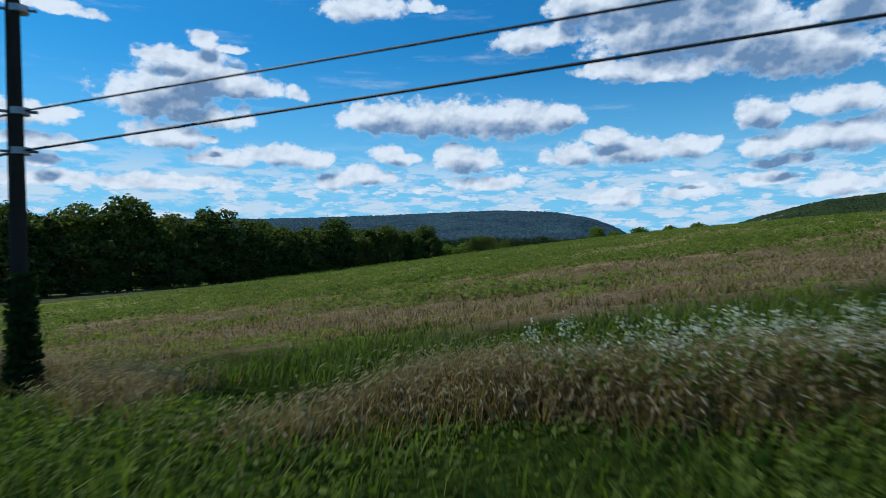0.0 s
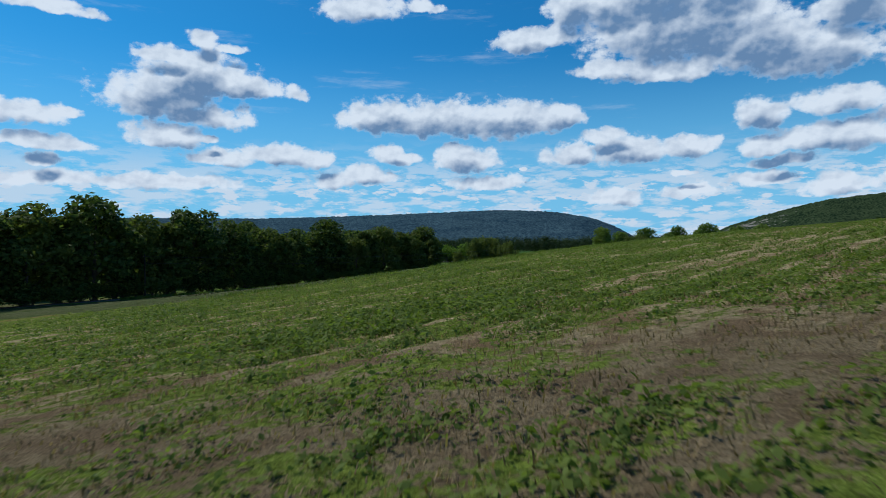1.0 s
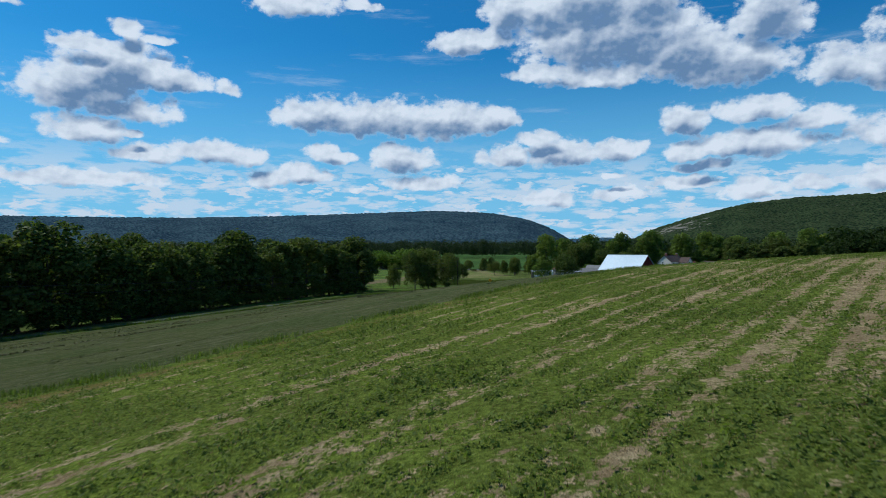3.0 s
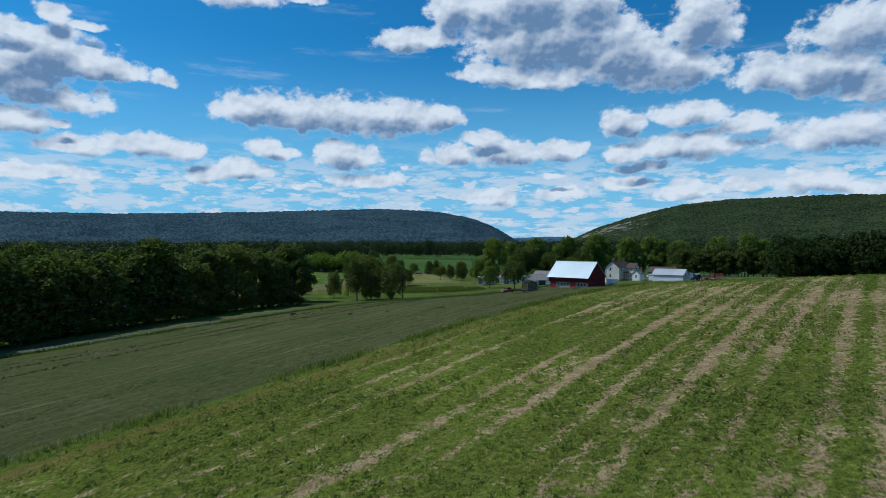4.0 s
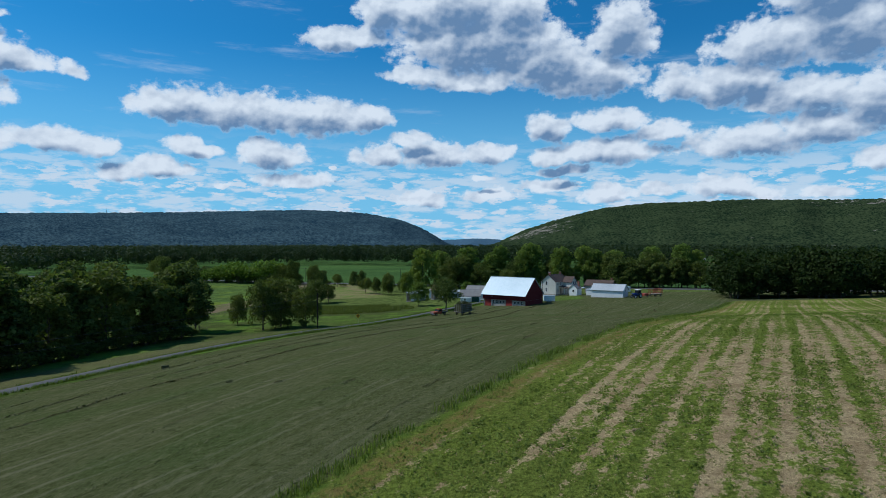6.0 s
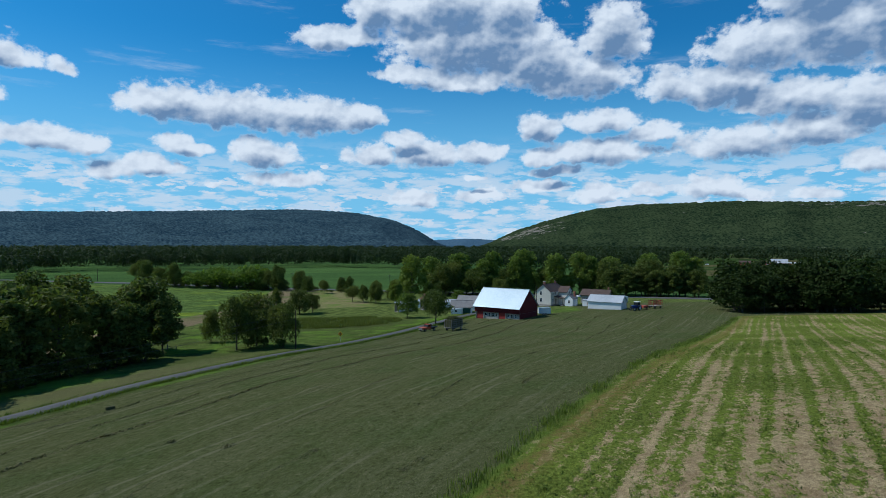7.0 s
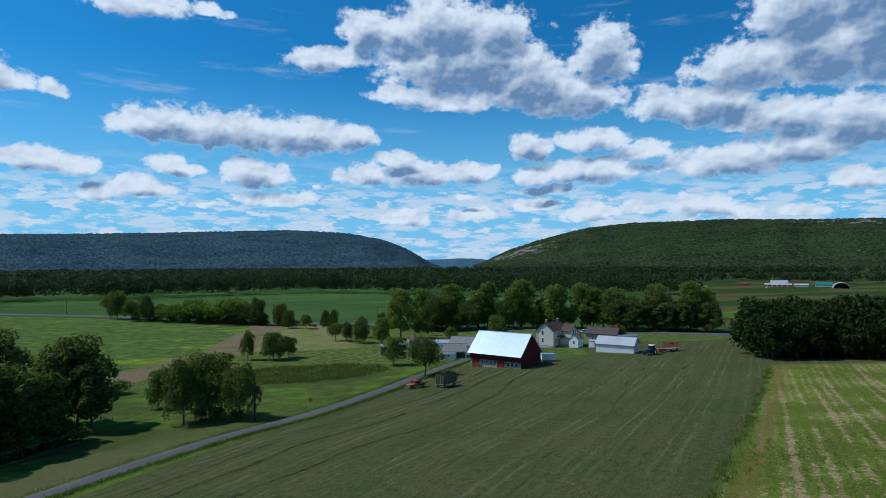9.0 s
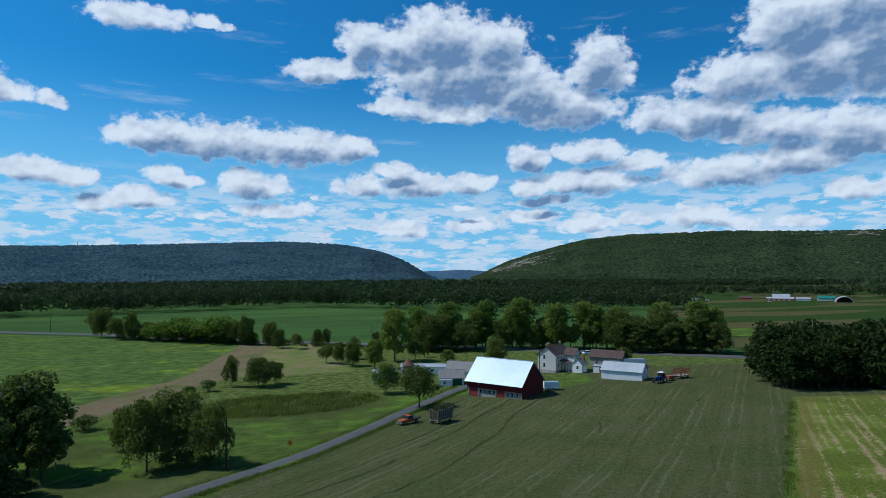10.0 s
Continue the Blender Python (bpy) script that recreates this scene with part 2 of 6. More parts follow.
STRAW = foliage("dry_grass", (0.10, 0.068, 0.030), (0.30, 0.215, 0.115), (0.22, 0.15, 0.07), 0.3)
HEADS = foliage("seed_heads", (0.22, 0.17, 0.105), (0.43, 0.37, 0.27), (0.36, 0.30, 0.2), 0.35)
PLUME = foliage("plume_down", (0.30, 0.30, 0.27), (0.55, 0.55, 0.50), (0.45, 0.44, 0.38), 0.35)
HAY = foliage("cut_hay", (0.055, 0.06, 0.025), (0.13, 0.13, 0.06), (0.12, 0.11, 0.05), 0.15)
BARK = plain("bark", (0.045, 0.035, 0.026), (0.12, 0.1, 0.08), 3.0, 0.9, stretch=(1, 1, 0.2), strength=0.6)
POLE = plain("pole_wood", (0.014, 0.010, 0.008), (0.045, 0.034, 0.026), 4.0, 0.9, stretch=(1, 1, 0.08), strength=0.5)
WIRE = plain("cable", (0.02, 0.02, 0.022), (0.05, 0.05, 0.055), 5.0, 0.6)
ASPHALT = plain("asphalt", (0.062, 0.062, 0.062), (0.105, 0.104, 0.102), 0.35, 0.95, strength=0.3)
RED = plain("red_boards", (0.085, 0.008, 0.010), (0.15, 0.015, 0.016), 1.2, 0.75, stretch=(1, 1, 0.06))
RED_DOOR = plain("red_door_paint", (0.20, 0.022, 0.02), (0.30, 0.045, 0.036), 1.5, 0.65, stretch=(1, 1, 0.1))
TIN = plain("bright_tin", (0.27, 0.34, 0.39), (0.37, 0.44, 0.49), 0.25, 0.5, 0.4, strength=0.05)
TIN_OLD = plain("dull_tin", (0.28, 0.30, 0.32), (0.46, 0.48, 0.50), 0.4, 0.55, 0.3, strength=0.08)
WHITE = plain("white_paint", (0.62, 0.63, 0.62), (0.80, 0.80, 0.78), 0.7, 0.65, strength=0.12)
CREAM = plain("cream_siding", (0.50, 0.47, 0.41), (0.66, 0.62, 0.55), 0.8, 0.7, strength=0.15)
BLOCK = plain("cement_block", (0.24, 0.22, 0.19), (0.40, 0.37, 0.33), 1.0, 0.9, strength=0.4)
SHINGLE = plain("brown_shingle", (0.055, 0.036, 0.03), (0.115, 0.08, 0.066), 1.6, 0.9, strength=0.4)
SHINGLE_GREY = plain("grey_shingle", (0.13, 0.125, 0.12), (0.25, 0.24, 0.23), 1.6, 0.9, strength=0.4)
BRICK = plain("brick", (0.20, 0.075, 0.05), (0.32, 0.14, 0.10), 3.0, 0.9, strength=0.5)
STONE = plain("rubble_stone", (0.3, 0.27, 0.23), (0.48, 0.44, 0.38), 2.0, 0.9, strength=0.6)
PLANK = plain("weathered_plank", (0.16, 0.14, 0.12), (0.32, 0.29, 0.25), 2.0, 0.9, stretch=(1, 1, 0.1))
RUBBER = plain("rubber", (0.015, 0.015, 0.016), (0.035, 0.035, 0.035), 4.0, 0.8)
STEEL = plain("steel", (0.25, 0.25, 0.26), (0.45, 0.45, 0.46), 3.0, 0.45, 0.8)
DARK = plain("dark_iron", (0.03, 0.03, 0.032), (0.07, 0.07, 0.07), 3.0, 0.6, 0.4)
BLUE = plain("blue_enamel", (0.012, 0.035, 0.16), (0.025, 0.06, 0.24), 2.0, 0.4)
ORANGE = plain("orange_enamel", (0.30, 0.055, 0.025), (0.42, 0.10, 0.045), 2.0, 0.45)
RUST = plain("faded_red_enamel", (0.26, 0.045, 0.03), (0.42, 0.10, 0.07), 2.0, 0.6)
GREEN_DOOR = plain("green_door_paint", (0.012, 0.06, 0.04), (0.03, 0.1, 0.065), 2.0, 0.55)
GREEN_TIN = plain("green_tin", (0.015, 0.16, 0.12), (0.04, 0.24, 0.18), 0.3, 0.45, 0.2)
YELLOW = plain("sign_yellow", (0.75, 0.28, 0.01), (0.85, 0.38, 0.02), 3.0, 0.5)
# white for the far farm, greyed to hold the cloud shade lying on it
WHITE_SHADED = plain("weathered_white", (0.30, 0.31, 0.32), (0.44, 0.45, 0.46), 0.3, 0.8)
BLACK = plain("black_paint", (0.012, 0.012, 0.012), (0.03, 0.03, 0.03), 3.0, 0.5)
CAR_WHITE = plain("car_paint", (0.72, 0.74, 0.76), (0.82, 0.83, 0.84), 1.0, 0.25)


def glass():
    mt, n = material("window_glass")
    surface(n, (0.02, 0.025, 0.03), 0.08)
    return mt


GLASS = glass()

# ---------- terrain ----------
KNOLL_X, KNOLL_Y, SPREAD, VALLEY = (-100, -45, 10, 65, 120, 190, 270), (-40, 30, 90, 150, 210, 275), 52.0, -9.5
KNOLLS = [0.43, 0.55, 3.64, 6.15, 3.77, 1.25, 0.36, 0.49, 0.38, 1.89, 2.3, 4.38, 4.91, 3.25, 1.06, 0.46, 3.18, 3.95, 4.35, 6.78, 7.02, 1.2, -2.59, 3.09, 4.25, -0.38, 2.79, 4.98, 1.59, -0.15, 0.5, -1.12, 2.53, 1.01, 2.04, 0.51, -0.43, 1.38, -1.17, 1.87, 0.99, 0.16]


def height(x, y):
    """The ground's height: a broad hill in a flat valley."""
    x, y = np.asarray(x, float), np.asarray(y, float)
    z = np.full(np.broadcast(x, y).shape, VALLEY)
    k = 0
    for b in KNOLL_Y:
        for a in KNOLL_X:
            z = z + KNOLLS[k] * np.exp(-((x - a) ** 2 + (y - b) ** 2) / (2 * SPREAD ** 2))
            k += 1
    return z


def gz(x, y):
    return float(height(x, y))


def axis(lo, hi, step, out_lo, out_hi, grow=1.13):
    mid = list(np.arange(lo, hi + 0.01, step))
    up, s, v = [], step, hi
    while v < out_hi:
        s *= grow
        v += s
        up.append(v)
    down, s, v = [], step, lo
    while v > out_lo:
        s *= grow
        v -= s
        down.append(v)
    return np.array(down[::-1] + mid + up)


def grid_mesh(name, X, Y, Z):
    h, w = X.shape
    v = np.stack([X, Y, Z], -1).reshape(-1, 3)
    i = np.arange(h * w).reshape(h, w)
    q = np.stack([i[:-1, :-1], i[:-1, 1:], i[1:, 1:], i[1:, :-1]], -1).reshape(-1, 4)
    return quads(name, v, q)


def quads(name, v, q):
    """A mesh of four-cornered faces from arrays."""
    me = bpy.data.meshes.new(name)
    q = np.asarray(q, np.int32)
    me.vertices.add(len(v))
    me.vertices.foreach_set("co", np.asarray(v, np.float32).ravel())
    me.loops.add(q.size)
    me.loops.foreach_set("vertex_index", q.ravel())
    me.polygons.add(len(q))
    me.polygons.foreach_set("loop_start", np.arange(len(q), dtype=np.int32) * q.shape[1])
    me.polygons.foreach_set("loop_total", np.full(len(q), q.shape[1], np.int32))
    me.update(calc_edges=True)
    me.validate()
    return me


def shade_smooth(me):
    me.polygons.foreach_set("use_smooth", np.ones(len(me.polygons), bool))
    return me


# the lane's and the main road's lines
LANE = [(-150, 10), (-100, 72), (-60, 121), (-24, 159), (-14.3, 168.0), (-4.3, 179.3), (10.7, 194), (17.4, 200.3), (33.2, 213), (48.3, 229.7), (62.7, 246.5), (78.3, 262.7), (87, 270.5), (97, 279)]
MAIN = [(-320, 690), (-70, 523), (-36, 497), (34, 438), (60, 421), (118, 378), (165, 330), (230, 262), (330, 150)]


def ground_material():
    mt, n = material("ground")
    p = n.add("ShaderNodeNewGeometry").outputs["Position"]
    x, y, z = n.sep(p)
    flat = n.xyz(x, y, 0.0)
    wob = n.m("MULTIPLY", n.m("SUBTRACT", n.noise(flat, 0.12, 3.0), 0.5), 6.0)
    wob2 = n.m("MULTIPLY", n.m("SUBTRACT", n.noise(flat, 0.7, 3.0), 0.5), 2.0)
    wobble = n.m("ADD", wob, wob2)

    def side(ax, ay, bx, by, soft=0.8, amp=0.35):
        """1 on the right of the way from a to b."""
        ux, uy = bx - ax, by - ay
        k = math.hypot(ux, uy)
        nx, ny = uy / k, -ux / k
        d = n.m("ADD", n.m("MULTIPLY_ADD", x, nx, -(nx * ax + ny * ay)), n.m("MULTIPLY", y, ny))
        return n.m("MULTIPLY_ADD", wobble, amp, d)

    def edge(d, soft=0.8):
        return n.ramp(d, -soft, soft)

    fine = n.ramp(n.noise(flat, 6.0, 6.0, 0.7), 0.28, 0.72, smooth=False)
    mid = n.noise(flat, 0.9, 5.0, 0.65)
    big = n.noise(flat, 0.07, 4.0, 0.55)
    # rows run to the north-east
    across = n.m("ADD", n.m("MULTIPLY", x, 0.683), n.m("MULTIPLY", y, -0.73))
    along = n.m("ADD", n.m("MULTIPLY", x, 0.73), n.m("MULTIPLY", y, 0.683))
    rowp = n.xyz(across, n.m("MULTIPLY", along, 0.12), 0.0)
    rows = n.noise(rowp, 0.30, 3.0, 0.55)
    def wave(k, shift, sway, slow):
        bend = n.m("MULTIPLY", n.m("SINE", n.m("MULTIPLY", along, slow)), sway)
        return n.m("SINE", n.m("ADD", n.m("MULTIPLY_ADD", across, k, shift), bend))
    strips = n.m("ADD", n.m("ADD", n.m("MULTIPLY", wave(0.77, 0.0, 1.1, 0.04), 0.26), n.m("MULTIPLY", wave(2.15, 1.2, 1.0, 0.06), 0.42)), n.m("MULTIPLY", wave(4.19, 0.4, 0.5, 0.09), 0.50))
    tuft = n.noise(n.xyz(across, n.m("MULTIPLY", along, 0.6), 0.0), 2.3, 4.0, 0.65)

    # weedy stubble: green weeds over tan soil and straw, in rows
    head = n.ramp(n.m("ADD", y, wob), 33.0, 22.0)
    left = n.ramp(n.m("SUBTRACT", x, n.m("MULTIPLY", y, 0.22)), 16.0, -14.0)
    bare = n.m("ADD", n.m("MULTIPLY", n.m("SUBTRACT", rows, 0.49), 1.3), n.m("MULTIPLY", n.m("SUBTRACT", mid, 0.49), 1.9))
    bare = n.m("ADD", bare, n.m("MULTIPLY", n.m("SUBTRACT", tuft, 0.5), 2.2))
    bare = n.m("ADD", bare, n.m("MULTIPLY", n.m("SUBTRACT", fine, 0.5), 0.9))
    bare = n.m("ADD", bare, n.m("MULTIPLY", strips, n.m("MULTIPLY_ADD", head, -0.26, 0.42)))
    bare = n.m("ADD", bare, n.m("MULTIPLY", head, n.ramp(n.noise(n.v("MULTIPLY", flat, (0.45, 1.0, 1.0)), 0.22, 4.0, 0.6), 0.40, 0.60, -0.1, 0.75)))
    bare = n.m("ADD", bare, n.m("MULTIPLY", n.ramp(n.m("SUBTRACT", x, n.m("MULTIPLY", y, 0.22)), -4.0, 24.0), n.ramp(y, 150.0, 110.0, 0.0, 0.16)))
    bare = n.m("SUBTRACT", bare, n.m("MULTIPLY", left, 0.30))
    bare = n.m("ADD", bare, n.m("MULTIPLY", n.m("SUBTRACT", big, 0.47), 1.6))
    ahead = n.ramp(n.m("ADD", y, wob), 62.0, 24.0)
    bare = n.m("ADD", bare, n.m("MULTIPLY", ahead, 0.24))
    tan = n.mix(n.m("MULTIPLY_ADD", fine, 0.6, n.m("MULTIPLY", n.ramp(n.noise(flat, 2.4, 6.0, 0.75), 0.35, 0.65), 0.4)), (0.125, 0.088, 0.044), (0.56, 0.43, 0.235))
    # redder straw near the start, its tan also darkened for cloud shade there
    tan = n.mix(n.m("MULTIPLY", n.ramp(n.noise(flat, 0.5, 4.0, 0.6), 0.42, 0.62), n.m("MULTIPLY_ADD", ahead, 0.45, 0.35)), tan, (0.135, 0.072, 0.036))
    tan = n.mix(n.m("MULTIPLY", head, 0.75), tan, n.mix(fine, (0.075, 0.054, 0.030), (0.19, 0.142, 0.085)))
    weeds = n.mix(fine, (0.045, 0.064, 0.011), (0.180, 0.212, 0.040))
    weeds = n.mix(n.m("MULTIPLY", n.ramp(big, 0.4, 0.65), 0.6), weeds, (0.165, 0.212, 0.032))
    clump = n.ramp(n.noise(flat, 3.1, 5.0, 0.7), 0.32, 0.68, 0.55, 1.4)
    weeds = n.mix(1.0, weeds, n.xyz(clump, clump, clump), "MULTIPLY")
    bare = n.m("SUBTRACT", bare, n.ramp(n.m("SUBTRACT", y, n.m("MULTIPLY", x, 0.3)), 70.0, 120.0, 0.0, 0.16))
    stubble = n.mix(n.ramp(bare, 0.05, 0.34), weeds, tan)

    # mown hay: olive with pale lines
    swath = n.noise(n.xyz(across, n.m("MULTIPLY", along, 0.02), 0.0), 0.8, 2.0, 0.5)
    swath2 = n.noise(n.xyz(across, n.m("MULTIPLY", along, 0.05), 0.0), 2.4, 3.0, 0.6)
    hay = n.mix(fine, (0.036, 0.043, 0.014), (0.112, 0.120, 0.047))
    hay = n.mix(n.m("MULTIPLY", n.ramp(n.m("ADD", swath, n.m("MULTIPLY", swath2, 0.6)), 0.65, 1.05), 0.35), hay, (0.120, 0.124, 0.062))
    pair = n.m("ABSOLUTE", n.m("SUBTRACT", n.m("ABSOLUTE", n.m("SUBTRACT", n.m("FRACT", n.m("DIVIDE", n.m("ADD", n.m("ADD", across, 500.0), n.m("MULTIPLY", wob, 0.25)), 7.4)), 0.5)), 0.125))
    hay = n.mix(n.m("MULTIPLY", n.ramp(pair, 0.045, 0.015), n.ramp(n.noise(flat, 0.06, 4.0, 0.6), 0.42, 0.6, 0.1, 0.65)), hay, (0.150, 0.148, 0.085))
    hay = n.mix(n.m("MULTIPLY", n.ramp(big, 0.45, 0.7), 0.5), hay, (0.048, 0.078, 0.020))

    fleck = n.noise(n.xyz(across, n.m("MULTIPLY", along, 0.75), 0.0), 3.6, 5.0, 0.72)
    hay = n.mix(n.m("MULTIPLY", n.ramp(fleck, 0.54, 0.66), 0.6), hay, (0.150, 0.150, 0.085))
    hay = n.mix(n.m("MULTIPLY", n.ramp(fleck, 0.44, 0.36), 0.7), hay, (0.020, 0.027, 0.008))

    chaff = n.noise(n.xyz(across, n.m("MULTIPLY", along, 0.55), 0.0), 1.5, 6.0, 0.78)
    hay = n.mix(n.m("MULTIPLY", n.ramp(chaff, 0.53, 0.63), 0.45), hay, (0.150, 0.146, 0.074))
    hay = n.mix(n.m("MULTIPLY", n.ramp(chaff, 0.46, 0.38), 0.6), hay, (0.030, 0.040, 0.012))

    # lawn and rough grass by the lane
    lawn = n.mix(n.m("MULTIPLY_ADD", tuft, 0.5, n.m("MULTIPLY", fine, 0.5)), (0.040, 0.062, 0.015), (0.140, 0.185, 0.046))
    lawn = n.mix(n.ramp(n.noise(flat, 0.3, 6.0, 0.7), 0.42, 0.62), lawn, (0.050, 0.082, 0.018))
    lawn = n.mix(n.m("MULTIPLY", n.ramp(big, 0.46, 0.66), 0.75), lawn, (0.118, 0.205, 0.026))
    lawn = n.mix(n.m("MULTIPLY", n.ramp(mid, 0.45, 0.75), 0.35), lawn, (0.090, 0.112, 0.030))
    lawn = n.mix(n.m("MULTIPLY", n.ramp(n.noise(n.v("MULTIPLY", flat, (0.6, 1.0, 1.0)), 0.045, 6.0, 0.7), 0.47, 0.57), 0.75), lawn, n.mix(tuft, (0.022, 0.036, 0.010), (0.105, 0.115, 0.040)))
    rough = n.mix(n.ramp(n.noise(flat, 0.4, 9.0, 0.8), 0.34, 0.66), (0.030, 0.048, 0.014), (0.155, 0.190, 0.050))
    soil = n.mix(mid, (0.13, 0.10, 0.056), (0.215, 0.17, 0.10))
    soil = n.mix(n.m("MULTIPLY", n.ramp(big, 0.48, 0.7), 0.7), soil, (0.085, 0.12, 0.028))
    drill = n.noise(n.xyz(n.m("ADD", n.m("MULTIPLY", x, 0.94), n.m("MULTIPLY", y, -0.33)), n.m("MULTIPLY", y, 0.03), 0.0), 0.6, 3.0, 0.5)
    # the curved east border of the bean field
    bean_edge = n.m("MINIMUM", side(8.3, 330, -19, 280, amp=0.35), side(21.4, 396, 8.3, 330, amp=0.35))
    soy = n.mix(n.m("ADD", n.m("MULTIPLY", fine, 0.5), n.m("MULTIPLY", drill, 0.5)), (0.036, 0.072, 0.020), (0.125, 0.172, 0.046))
    soy = n.mix(n.m("MULTIPLY", n.ramp(n.noise(n.v("MULTIPLY", flat, (0.6, 1.0, 1.0)), 0.05, 8.0, 0.72), 0.50, 0.66), n.ramp(n.m("ABSOLUTE", n.m("SUBTRACT", bean_edge, 13.0)), 34.0, 6.0, 0.25, 0.85)), soy, (0.19, 0.245, 0.025))
    streak = n.ramp(n.noise(n.v("MULTIPLY", flat, (0.7, 1.0, 1.0)), 0.28, 7.0, 0.7), 0.36, 0.64, 0.68, 1.3)
    soy = n.mix(1.0, soy, n.xyz(streak, streak, streak), "MULTIPLY")
    far = n.mix(fine, (0.034, 0.074, 0.023), (0.062, 0.110, 0.034))
    far = n.mix(n.ramp(n.noise(n.v("MULTIPLY", flat, (0.3, 1.0, 1.0)), 0.02, 3.0), 0.4, 0.65), far, (0.068, 0.122, 0.034))
    crop = n.mix(n.ramp(n.noise(n.v("MULTIPLY", flat, (0.35, 1.6, 1.0)), 0.012, 1.0, 0.4), 0.42, 0.5), (0.085, 0.08, 0.035), (0.035, 0.062, 0.017))

    # which land lies where
    land = far
    east = edge(side(226, 306, 500, 705, amp=1.0), 2.0)      # fields east of the farm
    land = n.mix(east, land, crop)
    strip = n.m("MULTIPLY", east, n.m("MULTIPLY", edge(side(295, 415, 380, 384), 2.0), n.m("SUBTRACT", 1.0, edge(side(283, 366, 330, 338), 2.0))))
    land = n.mix(strip, land, lawn)
    near_main = edge(side(-320, 686, 119, 373), 1.5)         # this side of the main road
    land = n.mix(near_main, land, rough)
    # field of beans and the bare strip beside it
    dry = n.mix(n.ramp(n.noise(flat, 0.09, 6.0, 0.65), 0.42, 0.62), (0.195, 0.170, 0.080), (0.125, 0.165, 0.038))
    south = side(-40, 322, 62, 320, amp=0.9)
    dry_a = n.m("MULTIPLY", near_main, n.m("SUBTRACT", 1.0, edge(n.m("MAXIMUM", south, n.m("SUBTRACT", x, 64.0)), 2.5)))
    land = n.mix(dry_a, land, dry)
    strip_edge = n.m("MINIMUM", side(22, 322, -15, 257, amp=0.8), n.m("ADD", bean_edge, 17.0))
    land = n.mix(n.m("MULTIPLY", near_main, edge(strip_edge, 1.0)), land, soil)
    bean_a = n.m("MULTIPLY", near_main, edge(bean_edge, 0.5))
    land = n.mix(bean_a, land, soy)
    # meadow and lawn between the strip and the lane
    meadow = n.m("MULTIPLY", edge(side(-90, 262, 160, 268, amp=1.4), 4.0), n.m("SUBTRACT", 1.0, edge(strip_edge, 1.0)))
    land = n.mix(meadow, land, lawn)
    # rank dark weeds in the wet middle of the meadow
    ex2 = n.m("DIVIDE", n.m("SUBTRACT", x, 37.0), 25.0)
    ey2 = n.m("DIVIDE", n.m("SUBTRACT", y, 269.0), 15.0)
    bog = n.m("ADD", n.m("SQRT", n.m("ADD", n.m("MULTIPLY", ex2, ex2), n.m("MULTIPLY", ey2, ey2))), n.m("MULTIPLY", wobble, 0.13))
    land = n.mix(n.m("MULTIPLY", n.ramp(bog, 1.25, 0.75), n.ramp(mid, 0.3, 0.55, 0.45, 0.9)), land, n.mix(tuft, (0.022, 0.034, 0.010), (0.100, 0.112, 0.036)))
    verge = side(62.7, 246.5, -60, 121, amp=0.5)
    verge = n.m("MULTIPLY", n.ramp(verge, 1.5, 3.5), n.m("MULTIPLY", n.ramp(verge, 17.0, 12.0), n.ramp(n.m("ADD", y, wob), 222.0, 190.0)))
    land = n.mix(n.m("MULTIPLY", verge, 0.85), land, n.mix(tuft, (0.060, 0.062, 0.026), (0.165, 0.155, 0.075)))
    lane_right = edge(side(-60, 117.5, 62.7, 243, amp=0.25), 0.7)
    lane_right = n.m("MAXIMUM", lane_right, n.m("MULTIPLY", edge(side(52, 228, 150, 318, amp=0.5), 2.0), 1.0))
    land = n.mix(n.m("MULTIPLY", lane_right, n.m("SUBTRACT", 1.0, n.m("MULTIPLY", n.ramp(n.m("ADD", y, n.m("MULTIPLY", x, 0.25)), 292.0, 300.0), 1.0))), land, lawn)
    field = n.m("MULTIPLY", edge(side(-57, 118.0, 65.6, 243.2, amp=0.25), 0.7), n.ramp(n.m("SUBTRACT", n.m("ADD", n.m("ADD", y, n.m("MULTIPLY", x, 0.12)), wob), n.ramp(x, 118.0, 132.0, 0.0, 26.0)), 271.0, 265.0))
    land = n.mix(field, land, hay)
    # the border of the stubble
    line = side(37, 121, 150, 216.5, amp=0.0)
    head_edge = n.m("SUBTRACT", 73.5, y)
    inside = n.m("MULTIPLY_ADD", wobble, 0.28, n.m("MAXIMUM", line, head_edge))
    inside = n.m("MINIMUM", inside, n.m("MULTIPLY_ADD", wobble, 0.3, side(150, 212, 184, 198, amp=0.0)))
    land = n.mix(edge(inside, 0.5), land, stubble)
    # weeds grow along that border and on the bank by the first road
    fringe = n.m("SUBTRACT", 1.0, n.ramp(n.m("ABSOLUTE", n.m("SUBTRACT", inside, 0.6)), 0.3, 1.3))
    land = n.mix(n.m("MULTIPLY", fringe, n.ramp(mid, 0.35, 0.6)), land, (0.09, 0.135, 0.022))
    dull = n.m("MULTIPLY", n.ramp(inside, 0.6, 1.4), n.ramp(inside, 4.2, 2.2))
    land = n.mix(n.m("MULTIPLY", dull, n.m("MULTIPLY", n.ramp(y, 60.0, 72.0), n.ramp(n.m("ADD", mid, n.m("MULTIPLY", fine, 0.3)), 0.5, 0.75))), land, (0.16, 0.125, 0.04))
    # bank soil nearly black: the shade between its plants is in the colour
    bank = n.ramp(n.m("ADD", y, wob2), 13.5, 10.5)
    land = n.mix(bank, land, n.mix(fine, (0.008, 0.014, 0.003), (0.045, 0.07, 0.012)))
